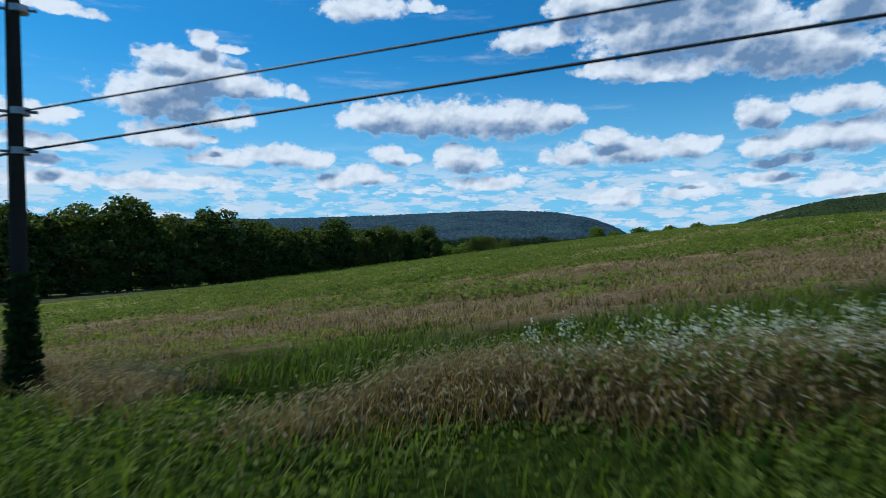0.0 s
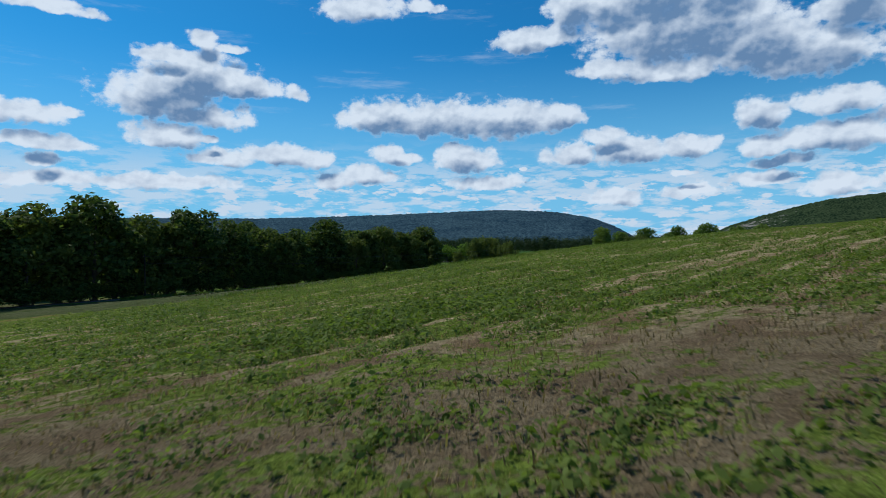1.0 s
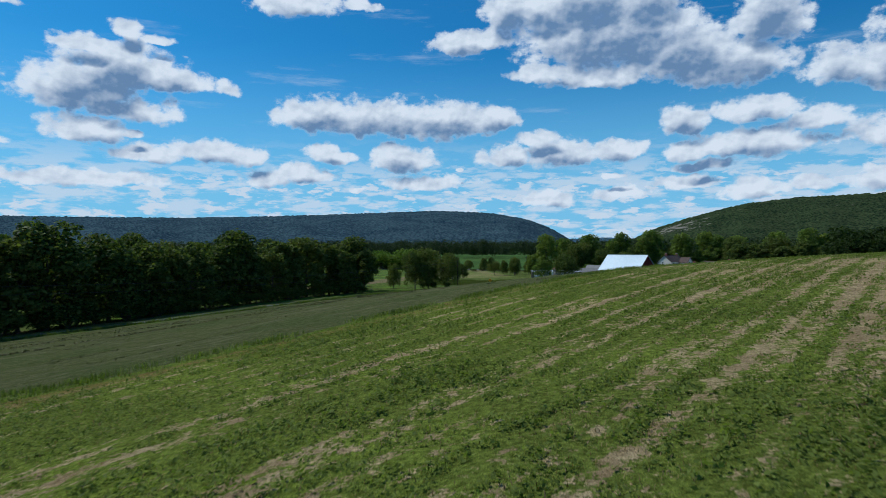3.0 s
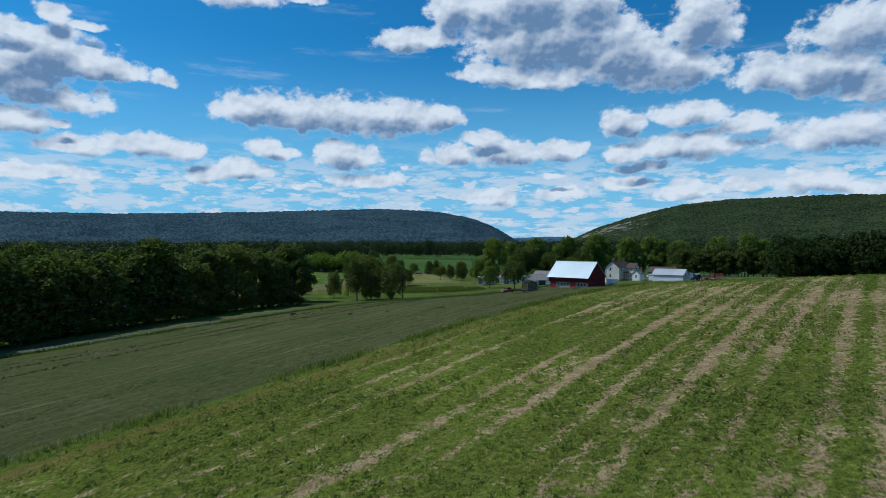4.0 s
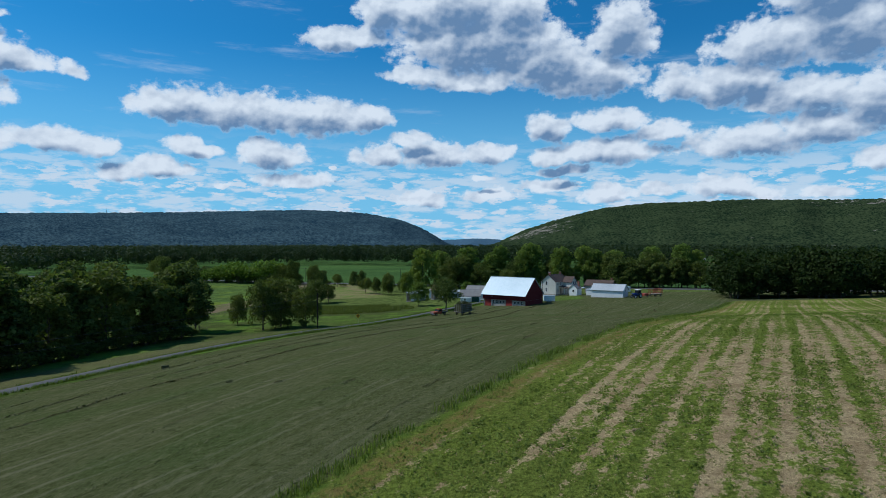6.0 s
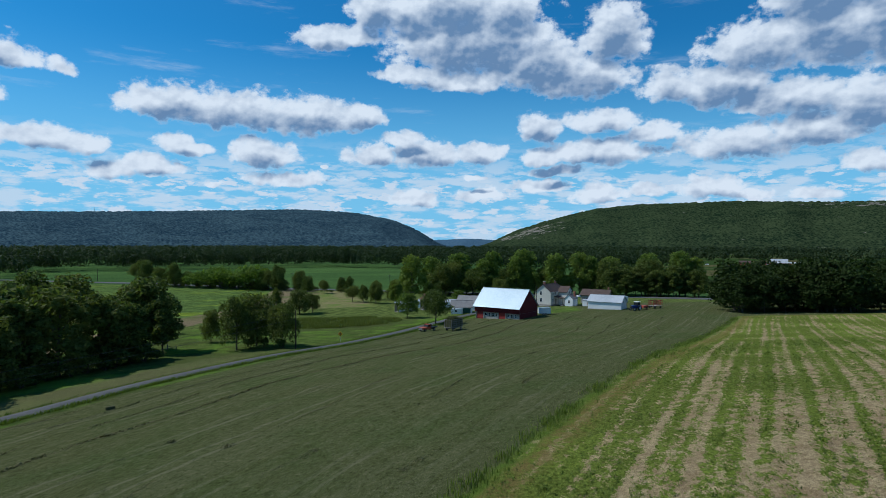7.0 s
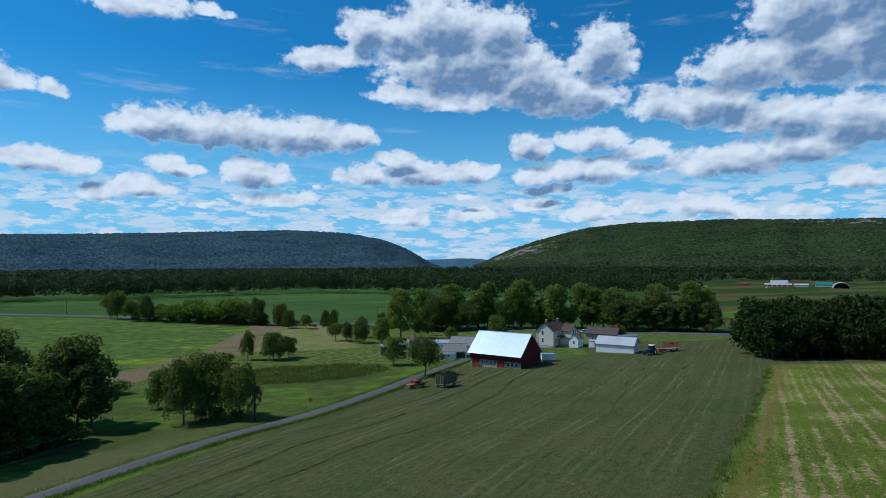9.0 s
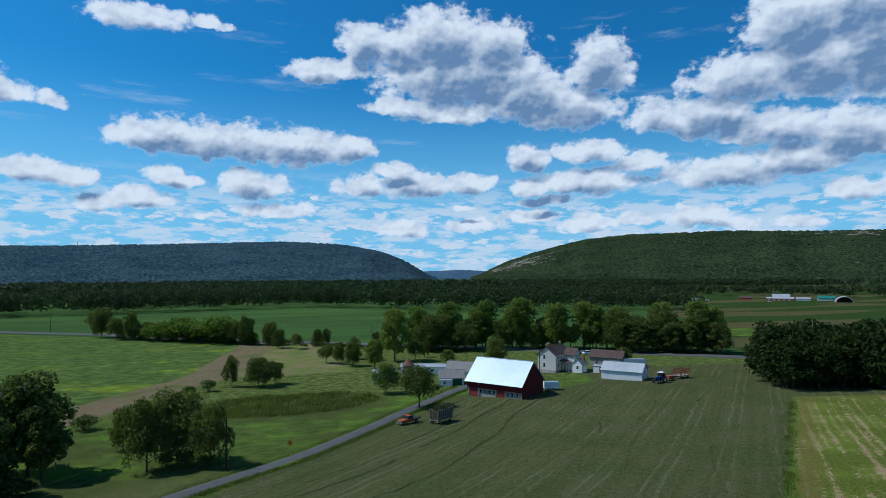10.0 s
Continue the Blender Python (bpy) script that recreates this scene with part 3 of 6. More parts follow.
    grit = n.ramp(n.noise(flat, 22.0, 3.0, 0.6), 0.3, 0.7, 0.55, 1.4)
    land = n.mix(1.0, land, n.xyz(grit, grit, grit), "MULTIPLY")
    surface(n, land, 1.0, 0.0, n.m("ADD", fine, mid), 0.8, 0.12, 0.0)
    return mt


GROUND = ground_material()
gx = axis(-70, 150, 2.0, -4700, 4700)
gy = axis(-12, 270, 2.0, -1500, 4800)
X, Y = np.meshgrid(gx, gy)
Z = height(X, Y)
near = np.exp(-((np.maximum(np.abs(X - 30) - 60, 0)) / 40) ** 2 - (np.maximum(np.abs(Y - 120) - 140, 0) / 40) ** 2)
Z = Z + near * (0.10 * np.sin(X * 0.71 + Y * 0.33) * np.sin(Y * 0.53 - X * 0.2) + 0.06 * np.sin(X * 1.7 - Y * 1.3))
ground = new("ground", shade_smooth(grid_mesh("ground", X, Y, Z)))
ground.data.materials.append(GROUND)
tagged(ground, "rolling farmland of weedy stubble, mown hay and lawns", "ground", kind="structure")


def spline(points, step=2.0):
    """Points along a soft line through the given ones, with headings."""
    P = np.array(points, float)
    out = []
    for i in range(len(P) - 1):
        p0, p1, p2, p3 = P[max(i - 1, 0)], P[i], P[i + 1], P[min(i + 2, len(P) - 1)]
        m = max(2, int(np.hypot(*(p2 - p1)) / step))
        for k in range(m):
            t = k / m
            out.append(0.5 * (2 * p1 + (p2 - p0) * t + (2 * p0 - 5 * p1 + 4 * p2 - p3) * t * t + (3 * p1 - p0 - 3 * p2 + p3) * t ** 3))
    out.append(P[-1])
    return np.array(out)


def ribbon(name, line, width, lift, mat, label, category, crown=0.05):
    d = np.gradient(line, axis=0)
    d /= np.linalg.norm(d, axis=1)[:, None]
    side = np.stack([d[:, 1], -d[:, 0]], 1)
    offs = np.array([-0.5, -0.5, -0.25, 0, 0.25, 0.5, 0.5]) * width
    drop = np.array([-0.6, 0, crown * 0.7, crown, crown * 0.7, 0, -0.6])
    P = line[:, None, :] + side[:, None, :] * offs[None, :, None]
    mid = height(line[:, 0], line[:, 1])[:, None]
    Zr = np.maximum(height(P[..., 0], P[..., 1]), mid) * 0.5 + mid * 0.5 + lift + drop
    ob = new(name, shade_smooth(grid_mesh(name, P[..., 0], P[..., 1], Zr)))
    ob.data.materials.append(mat)
    return tagged(ob, label, category, kind="structure")


ribbon("road", spline(LANE), 3.6, 0.07, ASPHALT, "narrow worn grey asphalt farm lane", "road")
ribbon("road", spline(MAIN, 6.0), 7.5, 0.3, ASPHALT, "grey two-lane country road beyond the meadow", "road")

# ---------- mountains ----------


def mountain_material(name, rocky, tone):
    mt, n = material(name)
    p = n.add("ShaderNodeNewGeometry").outputs["Position"]
    crown = n.add("ShaderNodeTexVoronoi")
    n.put(crown.inputs["Vector"], p)
    crown.inputs["Scale"].default_value = 0.10
    patch = n.noise(p, 0.006, 5.0, 0.6)
    f = n.m("ADD", n.m("MULTIPLY", crown.outputs["Distance"], 0.85), n.m("MULTIPLY", n.m("SUBTRACT", patch, 0.35), 0.7))
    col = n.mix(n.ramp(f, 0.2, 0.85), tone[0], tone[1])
    if rocky:
        x, y, z = n.sep(p)
        scar = n.noise(n.v("MULTIPLY", p, (0.8, 0.8, 2.2)), 0.020, 7.0, 0.68)
        bearing = n.m("MULTIPLY", n.m("ARCTAN2", x, y), 57.29578)
        share = n.m("DIVIDE", z, n.m("MULTIPLY_ADD", bearing, 21.0, -440.0))
        slope = n.m("MULTIPLY", n.m("MULTIPLY", n.ramp(share, 0.30, 0.55), n.ramp(share, 1.0, 0.75)), n.m("MULTIPLY", n.ramp(bearing, 31.0, 27.5), n.ramp(bearing, 22.5, 24.0)))
        crag = n.m("MULTIPLY", n.ramp(bearing, 46.0, 50.0), n.m("MULTIPLY", n.ramp(z, 165.0, 185.0), 0.8))
        f2 = n.m("ADD", scar, n.m("MULTIPLY", n.m("MAXIMUM", slope, crag), 0.16))
        col = n.mix(n.ramp(f2, 0.66, 0.72), col, (0.19, 0.17, 0.145))
    surface(n, col, 1.0, gloss=0.0)
    return mt


def mountain(name, crest, radius, foot, mat, label, seed):
    """A wooded ridge round the valley. crest: azimuth and elevation of its skyline, in degrees."""
    ca = np.array([c[0] for c in crest], float)
    ce = np.array([c[1] for c in crest], float)
    A = np.arange(ca[0], ca[-1], 0.15)
    # soft interpolation of the skyline
    E = np.interp(A, ca, ce)
    k = np.hanning(15)
    k /= k.sum()
    E = np.convolve(np.pad(E, 7, mode="edge"), k, "valid")
    R = np.concatenate([np.linspace(radius - foot, radius, 110), np.linspace(radius + 60, radius + 700, 8)])
    A2, R2 = np.meshgrid(np.radians(A), R)
    top = np.tan(np.radians(E))[None, :] * radius + 18 + 0 * R2
    s = np.clip((R2 - (radius - foot)) / foot, 0, 1)
    prof = s ** 1.15 * (1.25 - 0.25 * s)
    back = np.clip((R2 - radius) / 700, 0, 1)
    rg = np.random.RandomState(seed)
    spur = np.zeros_like(s)
    for i in range(7):
        fq = rg.uniform(20, 130)
        spur += np.sin(A2 * fq + rg.uniform(0, 6) + s * rg.uniform(-2, 2)) * (9.0 / (1 + fq / 40))
    prof_h = (top + 12) * prof * (1 - 0.35 * back) + spur * s * (1 - s) * 2.6
    bump = rg.uniform(0, 1, s.shape) ** 1.5 * 7.0 * np.clip(top / 40, 0.15, 1)
    Zm = VALLEY - 1 + prof_h + bump * (s > 0.02)
    Xm, Ym = np.sin(A2) * R2, np.cos(A2) * R2
    ob = new(name, grid_mesh(name, Xm, Ym, Zm))
    ob.data.materials.append(mat)
    return tagged(ob, label, "mountain", kind="structure")


# this ridge's blue-grey tones carry the distance haze in the forest colour
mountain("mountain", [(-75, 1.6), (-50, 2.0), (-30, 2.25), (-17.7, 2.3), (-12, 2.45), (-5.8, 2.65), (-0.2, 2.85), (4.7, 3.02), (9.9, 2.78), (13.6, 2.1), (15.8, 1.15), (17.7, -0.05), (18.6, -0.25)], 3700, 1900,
         mountain_material("left_woods", False, ((0.011, 0.027, 0.044), (0.054, 0.090, 0.104))), "long flat-topped mountain covered in forest, blue haze in its colour", 3)
mountain("mountain", [(21.6, -0.25), (22.9, 0.2), (24.9, 1.15), (27.5, 2.0), (31.7, 3.05), (35.7, 3.45), (43.7, 3.55), (48.7, 3.35), (55, 3.2), (70, 2.6), (95, 1.4)], 3500, 1550,
         mountain_material("right_woods", True, ((0.007, 0.016, 0.009), (0.042, 0.058, 0.025))), "broad wooded mountain with pale rock scars", 8)
# pale blue hills: the haze before them is painted into their tones
mountain("mountain", [(14, 0.2), (17, 0.24), (19.5, 0.36), (21.5, 0.40), (23, 0.25), (26, 0.2)], 4300, 300, mountain_material("gap_woods", False, ((0.05, 0.10, 0.15), (0.07, 0.125, 0.18))), "low far hills seen through the gap, blue haze in their colour", 5)

# ---------- helpers for things ----------


def thing(name, m, label, category, group=""):
    """An Empty at a thing's base."""
    ob = new(name)
    ob.empty_display_size = 0.3
    ob.matrix_world = m
    return tagged(ob, label, category, group)


def part(name, bm, mat, parent, label=""):
    """Links a bmesh or mesh as one mesh object under a thing or a part."""
    if isinstance(bm, bpy.types.Mesh):
        me = bm
    else:
        me = bpy.data.meshes.new(name)
        bm.to_mesh(me)
        bm.free()
    if not me.materials:
        me.materials.append(mat)
    ob = new(name, me)
    ob.parent = parent
    if label:
        tagged(ob, label)
    return ob


def box(x0, y0, z0, x1, y1, z1, bevel=0.0, bm=None):
    bm = bm or bmesh.new()
    vs = [bm.verts.new((x, y, z)) for z in (z0, z1) for x, y in ((x0, y0), (x1, y0), (x1, y1), (x0, y1))]
    fs = [bm.faces.new([vs[i] for i in f]) for f in ((3, 2, 1, 0), (4, 5, 6, 7), (0, 1, 5, 4), (1, 2, 6, 5), (2, 3, 7, 6), (3, 0, 4, 7))]
    if bevel:
        es = list({e for f in fs for e in f.edges})
        bmesh.ops.bevel(bm, geom=es, offset=bevel, segments=2, profile=0.6, affect="EDGES")
    return bm


def tube(bm, a, b, ra, rb, sides=8, cap=True):
    """A tapered round bar from a to b."""
    a, b = Vector(a), Vector(b)
    q = (b - a).to_track_quat("Z", "Y")
    rings = []
    for c, r in ((a, ra), (b, rb)):
        rings.append([bm.verts.new(c + q @ Vector((math.cos(t) * r, math.sin(t) * r, 0))) for t in (2 * math.pi * i / sides for i in range(sides))])
    for i in range(sides):
        j = (i + 1) % sides
        bm.faces.new((rings[0][i], rings[0][j], rings[1][j], rings[1][i]))
    if cap:
        bm.faces.new(rings[0][::-1])
        bm.faces.new(rings[1])
    return bm


def pipe(bm, pts, radii, sides=8):
    """One round bar through all the points, in a single skin."""
    pts = [Vector(p) for p in pts]
    rings = []
    for i, (c, r) in enumerate(zip(pts, radii)):
        way = pts[min(i + 1, len(pts) - 1)] - pts[max(i - 1, 0)]
        q = way.to_track_quat("Z", "Y")
        rings.append([bm.verts.new(c + q @ Vector((math.cos(t) * r, math.sin(t) * r, 0))) for t in (2 * math.pi * k / sides for k in range(sides))])
    for a, b in zip(rings, rings[1:]):
        for i in range(sides):
            j = (i + 1) % sides
            bm.faces.new((a[i], a[j], b[j], b[i]))
    bm.faces.new(rings[0][::-1])
    bm.faces.new(rings[-1])
    return bm


def prism(profile, x0, x1, bm=None):
    """A solid with the given outline (y, z), drawn out along x."""
    bm = bm or bmesh.new()
    a = [bm.verts.new((x0, y, z)) for y, z in profile]
    b = [bm.verts.new((x1, y, z)) for y, z in profile]
    k = len(profile)
    for i in range(k):
        j = (i + 1) % k
        bm.faces.new((a[i], a[j], b[j], b[i]))
    bm.faces.new(a[::-1])
    bm.faces.new(b)
    bmesh.ops.recalc_face_normals(bm, faces=bm.faces[:])
    return bm


# ---------- trees ----------


def leaf_cards(rg, centres, normals, size, jitter=0.9, aspect=0.6):
    """Small pointed four-cornered leaves or sprays round the centres, two triangles each."""
    k = len(centres)
    nrm = normals + rg.normal(0, jitter, (k, 3))
    nrm /= np.linalg.norm(nrm, axis=1)[:, None] + 1e-9
    ref = rg.normal(0, 1, (k, 3))
    u = np.cross(nrm, ref)
    u /= np.linalg.norm(u, axis=1)[:, None] + 1e-9
    w = np.cross(nrm, u)
    s = (size * rg.uniform(0.55, 1.35, k))[:, None]
    c = centres
    v = np.stack([c - u * s, c - w * s * aspect + u * s * 0.1, c + u * s, c + w * s * aspect + nrm * s * 0.25], 1)
    return v.reshape(-1, 3)


def crown_points(rg, lobes, count, shell=0.45):
    """Points in the outer part of several lobes (x, y, z, rx, rz), with outward normals."""
    L = np.array(lobes, float)
    wgt = L[:, 3] ** 2
    which = rg.choice(len(L), count, p=wgt / wgt.sum())
    d = rg.normal(0, 1, (count, 3))
    d /= np.linalg.norm(d, axis=1)[:, None]
    d[:, 2] = np.where((d[:, 2] < -0.35) & (rg.uniform(0, 1, count) < 0.6), -d[:, 2], d[:, 2])
    r = 1 - shell * rg.uniform(0, 1, count) ** 1.6
    r *= 1 + 0.16 * np.sin(d[:, 0] * 5 + which) * np.cos(d[:, 1] * 6 + which * 2) + rg.normal(0, 0.05, count)
    l = L[which]
    return l[:, :3] + d * r[:, None] * np.stack([l[:, 3], l[:, 3], l[:, 4]], 1), d


def make_tree(name, seed, tall, wide, leaf, count, mat, label, category="tree", bole=0.3, lobes_n=9, top=0.9, slim=1.0):
    """A tree: tapered trunk with limbs, and a crown of many small leaf sprays."""
    rg = np.random.RandomState(seed)
    root = thing(name, pose(0, 0, 0), label, category)
    lobes, limbs = [], []
    mid_z, half_z = tall * (bole + top) / 2, tall * (top - bole) / 2
    for i in range(lobes_n * 2):
        u = (i + rg.uniform(0.2, 0.8)) / (lobes_n * 2)
        r = wide * rg.uniform(0.13, 0.22)
        z = tall * bole + r * 0.7 + (tall * (top - bole) - r * 0.7) * u
        ring = wide * 0.5 * rg.uniform(0.45, 0.85) * math.sin(math.pi * (0.24 + 0.68 * u)) ** 0.75
        a = i * 2.4 + rg.uniform(-0.6, 0.6)
        x, y = math.cos(a) * ring, math.sin(a) * ring
        lobes.append((x, y, z, r, r * rg.uniform(0.75, 1.05) * slim))
        if i % 2 == 0:
            limbs.append((x * 0.85, y * 0.85, z - r * 0.3))
    lobes.append((0, 0, mid_z, wide * 0.25, half_z * 0.8))
    bm = bmesh.new()
    rad = 0.016 * tall + 0.05
    pts = [(rg.normal(0, 0.02) * tall * k / 3, rg.normal(0, 0.02) * tall * k / 3, tall * 0.78 * k / 3) for k in range(4)]
    pts[0] = (0, 0, 0.4)
    pipe(bm, [(0, 0, -0.6)] + pts, [rad * 1.7, rad, rad * 0.72, rad * 0.42, rad * 0.12], 7)
    for lx, ly, lz in limbs:
        base = max(tall * bole * 0.75, min(tall * 0.6, lz * rg.uniform(0.5, 0.7)))
        tube(bm, (0, 0, base), (lx, ly, lz), rad * 0.35, rad * 0.08, 5)
    part("trunk", bm, BARK, root)
    c, d = crown_points(rg, lobes, count)
    v = leaf_cards(rg, c, d, leaf, 0.72)
    part("crown", quads("crown", v, np.arange(len(v)).reshape(-1, 4)), mat, root)
    return root


def make_bush(name, seed, tall, wide, leaf, count, mat, label):
    """A bush: several stems and a ragged crown down to the ground."""
    rg = np.random.RandomState(seed)
    root = thing(name, pose(0, 0, 0), label, "bush")
    lobes = []
    for i in range(6):
        a = i * 1.05 + rg.uniform(-0.3, 0.3)
        r = wide * rg.uniform(0.14, 0.3)
        z = tall * rg.uniform(0.3, 0.72)
        lobes.append((math.cos(a) * r, math.sin(a) * r, z, wide * rg.uniform(0.2, 0.3), tall * rg.uniform(0.25, 0.33)))
        part("stem", tube(bmesh.new(), (0, 0, -0.2), (math.cos(a) * r, math.sin(a) * r, z), 0.05 + tall * 0.008, 0.02, 5), BARK, root)
    c, d = crown_points(rg, lobes, count, 0.6)
    v = leaf_cards(rg, c, d, leaf, 0.72)
    part("crown", quads("crown", v, np.arange(len(v)).reshape(-1, 4)), mat, root)
    return root


def place(ob, x, y, scale=1.0, turn=0.0, fat=1.0, sink=0.0):
    """The pose of a plant at x, y on the ground."""
    return Matrix.Translation((x, y, gz(x, y) - sink)) @ Matrix.Rotation(turn, 4, "Z") @ Matrix.Diagonal((scale * fat, scale * fat, scale, 1))


class Stand:
    """Plants of one kind: the first placed is the model itself, the rest are copies."""

    def __init__(self, models):
        self.models, self.used = models, set()

    def put(self, i, m, label="", group=""):
        ob = self.models[i % len(self.models)]
        if ob.name in self.used:
            ob = copy_thing(ob, m)
        else:
            self.used.add(ob.name)
            ob.matrix_basis = m
        return tagged(ob, label, "", group)


tall_trees = Stand([make_tree("tree", 11 + i, 20.0, w, 0.43, 4600, LEAF, "tall leafy deciduous tree at the edge of a dark wood", bole=b, lobes_n=k)
                    for i, (w, b, k) in enumerate(((12.0, 0.10, 13), (10.0, 0.14, 12), (13.0, 0.08, 14), (9.5, 0.16, 11)))])
back_trees = Stand([make_tree("tree", 21 + i, 20.0, w, 0.72, 1700, LEAF, "tall leafy deciduous tree inside a dark wood", bole=0.08, lobes_n=12)
                    for i, w in enumerate((12.0, 11.0, 13.0))])
wood_trees = Stand([make_tree("tree", 61 + i, 10.0, w, 0.33, 2900, LEAF_SHADED, "leafy tree of the wood beside the stubble, leaves darkened for cloud shade", bole=0.08, lobes_n=12)
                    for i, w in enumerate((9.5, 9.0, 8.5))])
round_trees = Stand([make_tree("tree", 31 + i, 10.0, w, 0.23, 6000, LEAF, "round-crowned dark green tree standing in grass", bole=b, lobes_n=13)
                     for i, (w, b) in enumerate(((11.0, 0.24), (9.5, 0.09), (9.0, 0.06)))])
light_trees = Stand([make_tree("tree", 51 + i, 14.0, w, 0.31, 4200, LEAF_LIGHT, "light green leafy tree by the farmyard", bole=b, lobes_n=13)
                     for i, (w, b) in enumerate(((8.5, 0.12), (10.0, 0.1), (7.5, 0.14)))])
bushes = Stand([make_bush("bush", 71 + i, 4.0, w, 0.20, 1000, LEAF, "dense dark green bush in rough grass") for i, w in enumerate((5.0, 4.2))])
sumacs = Stand([make_bush("bush", 81 + i, 7.0, w, 0.30, 2200, LEAF_SUMAC, "bright yellow-green sumac thicket by the road") for i, w in enumerate((11.0, 9.0))])

rg = random.Random(7)
# the wood on the west side of the lane
EDGE = spline([(-96, 60), (-80, 92), (-66, 124), (-51, 153), (-37, 177), (-24, 196), (-9, 214)], 5.2)
for i, (x, y) in enumerate(EDGE):
    tall_trees.put(i, place(None, x + rg.uniform(-1.5, 1.5), y + rg.uniform(-1.5, 1.5), rg.uniform(0.66, 0.86) + 0.17 * (214 - y) / 120, rg.uniform(0, 6.28), 1.15), group="trees of the west wood")
count = 0
while count < 130:
    x, y = rg.uniform(-190, -8), rg.uniform(45, 300)
    d = (y - 214) * 0.62 - (x + 9) * 0.78          # how far behind the front edge
    back = (x + 9) * 0.83 + (y - 214) * 0.55
    if 5 < d < 75 and back < 2 and (y < 285):
        count += 1
        s = rg.uniform(0.78, 0.98) + 0.17 * (214 - y) / 120 - (0.06 if d < 14 else 0)
        (tall_trees if d < 11 or back > -8 else back_trees).put(count, place(None, x, y, s, rg.uniform(0, 6.28), rg.uniform(0.9, 1.15)), group="trees of the west wood")
for i, (x, y, s) in enumerate(((-8.0, 223.5, 0.86), (-5.0, 219.5, 0.74), (-12.0, 227.0, 0.9))):
    tall_trees.put(i, place(None, x, y, s, i * 2.0, 1.0), "tall leafy tree at the corner of the wood", "trees of the west wood")
# scrub under the wood's edge
for i, (x, y) in enumerate([*EDGE, *(EDGE + (1.8, 2.4)), *(EDGE + (-3.5, 2.0))]):
    bushes.put(i, place(None, x + 2 + rg.uniform(-1, 1), y - 2 + rg.uniform(-1, 1), rg.uniform(0.7, 1.5), rg.uniform(0, 6.28), 1.3), "leafy scrub at the foot of the wood", "scrub")
# the clump by the lane and the single trees
round_trees.put(0, place(None, 66.5, 249.4, 0.98, 0.4), "round dark green shade tree beside the lane")
round_trees.put(1, place(None, 10.2, 218.0, 1.18, 1.1, 0.75), "tall tree in a clump by the lane", "clump by the lane")
round_trees.put(2, place(None, 14.5, 222.0, 1.20, 2.0, 1.02), "dense tree in a clump by the lane", "clump by the lane")
round_trees.put(1, place(None, 20.0, 215.5, 0.86, 3.0, 1.05), "lower tree in a clump by the lane", "clump by the lane")
round_trees.put(2, place(None, 4.0, 236.0, 0.66, 4.0, 0.75), "slender tree behind a clump by the lane", "clump by the lane")
for i, (x, y, k) in enumerate(((13.0, 219.5, 0.75), (16.0, 220.0, 0.85), (19.5, 215.0, 0.6))):
    bushes.put(i, place(None, x, y, k, i * 1.4, 1.0), "leafy undergrowth at the foot of a clump", "clump by the lane")
bushes.put(0, place(None, -6.7, 257.4, 1.0, 0.5, 1.3), "rounded bush on the grass")
bushes.put(1, place(None, 12.0, 291.0, 1.15, 0.9, 0.9), "upright bush in the meadow", "meadow bushes")
bushes.put(0, place(None, 17.0, 298.0, 1.1, 1.9, 0.9), "upright bush in the meadow", "meadow bushes")
round_trees.put(1, place(None, 23.0, 304.0, 0.78, 5.0, 0.8), "small tree in the meadow", "meadow bushes")
round_trees.put(2, place(None, 31.0, 301.0, 0.72, 2.6, 1.15), "small spreading tree in the meadow", "meadow bushes")
round_trees.put(1, place(None, 36.0, 304.0, 0.6, 0.6, 1.2), "small spreading tree in the meadow", "meadow bushes")
light_trees.put(0, place(None, 83.6, 338.0, 1.55, 0.2, 0.95), "tall light green tree in the hedgerow")
light_trees.put(1, place(None, 64.0, 273.0, 0.62, 1.4, 1.25), "airy light green fruit tree on the lawn")
light_trees.put(2, place(None, 72.0, 322.0, 0.8, 2.4, 1.1), "light green tree behind the lawn")
light_trees.put(1, place(None, 100.0, 322.0, 0.62, 0.9, 1.3), "light green tree behind the sheds")
# hedgerow along the main road
road_line = spline(MAIN, 7.0)
for i, (x, y) in enumerate(road_line):
    if -140 < x < 120:
        for _k in range(5 if x > 18 else 2 if x > -30 else 0):
            bushes.put(i, place(None, x - 6 + rg.uniform(-4, 4), y - 9 + rg.uniform(-4, 3), rg.uniform(0.25, 0.85), rg.uniform(0, 6.28), 1.5), "leafy bush in the roadside hedge", "roadside hedge")
        if rg.random() < 0.22 and x > -30:
            round_trees.put(i, place(None, x + rg.uniform(-4, 4), y - 12 + rg.uniform(-3, 3), rg.uniform(0.55, 0.95), rg.uniform(0, 6.28), 0.9), "small hedgerow tree by the road", "roadside hedge")
for i, (x, y) in enumerate(((-16, 462), (-8, 456), (0, 450), (8, 446), (16, 440))):
    sumacs.put(i, place(None, x, y, rg.uniform(1.2, 1.5), i * 1.3, 1.1), group="sumac thicket")
for i, (x, y) in enumerate(((-36, 476), (-28, 470), (-46, 492), (25, 430), (30, 424), (-54, 540), (-60, 545), (62, 340), (66, 333), (58, 345), (70, 352), (76, 345), (92, 338), (98, 345), (44, 404), (52, 398))):
    round_trees.put(i, place(None, x, y, rg.uniform(0.9, 1.3) * (0.6 if x > 40 else 1.0), i * 1.7, 0.9), "hedgerow tree near the road", "roadside hedge")
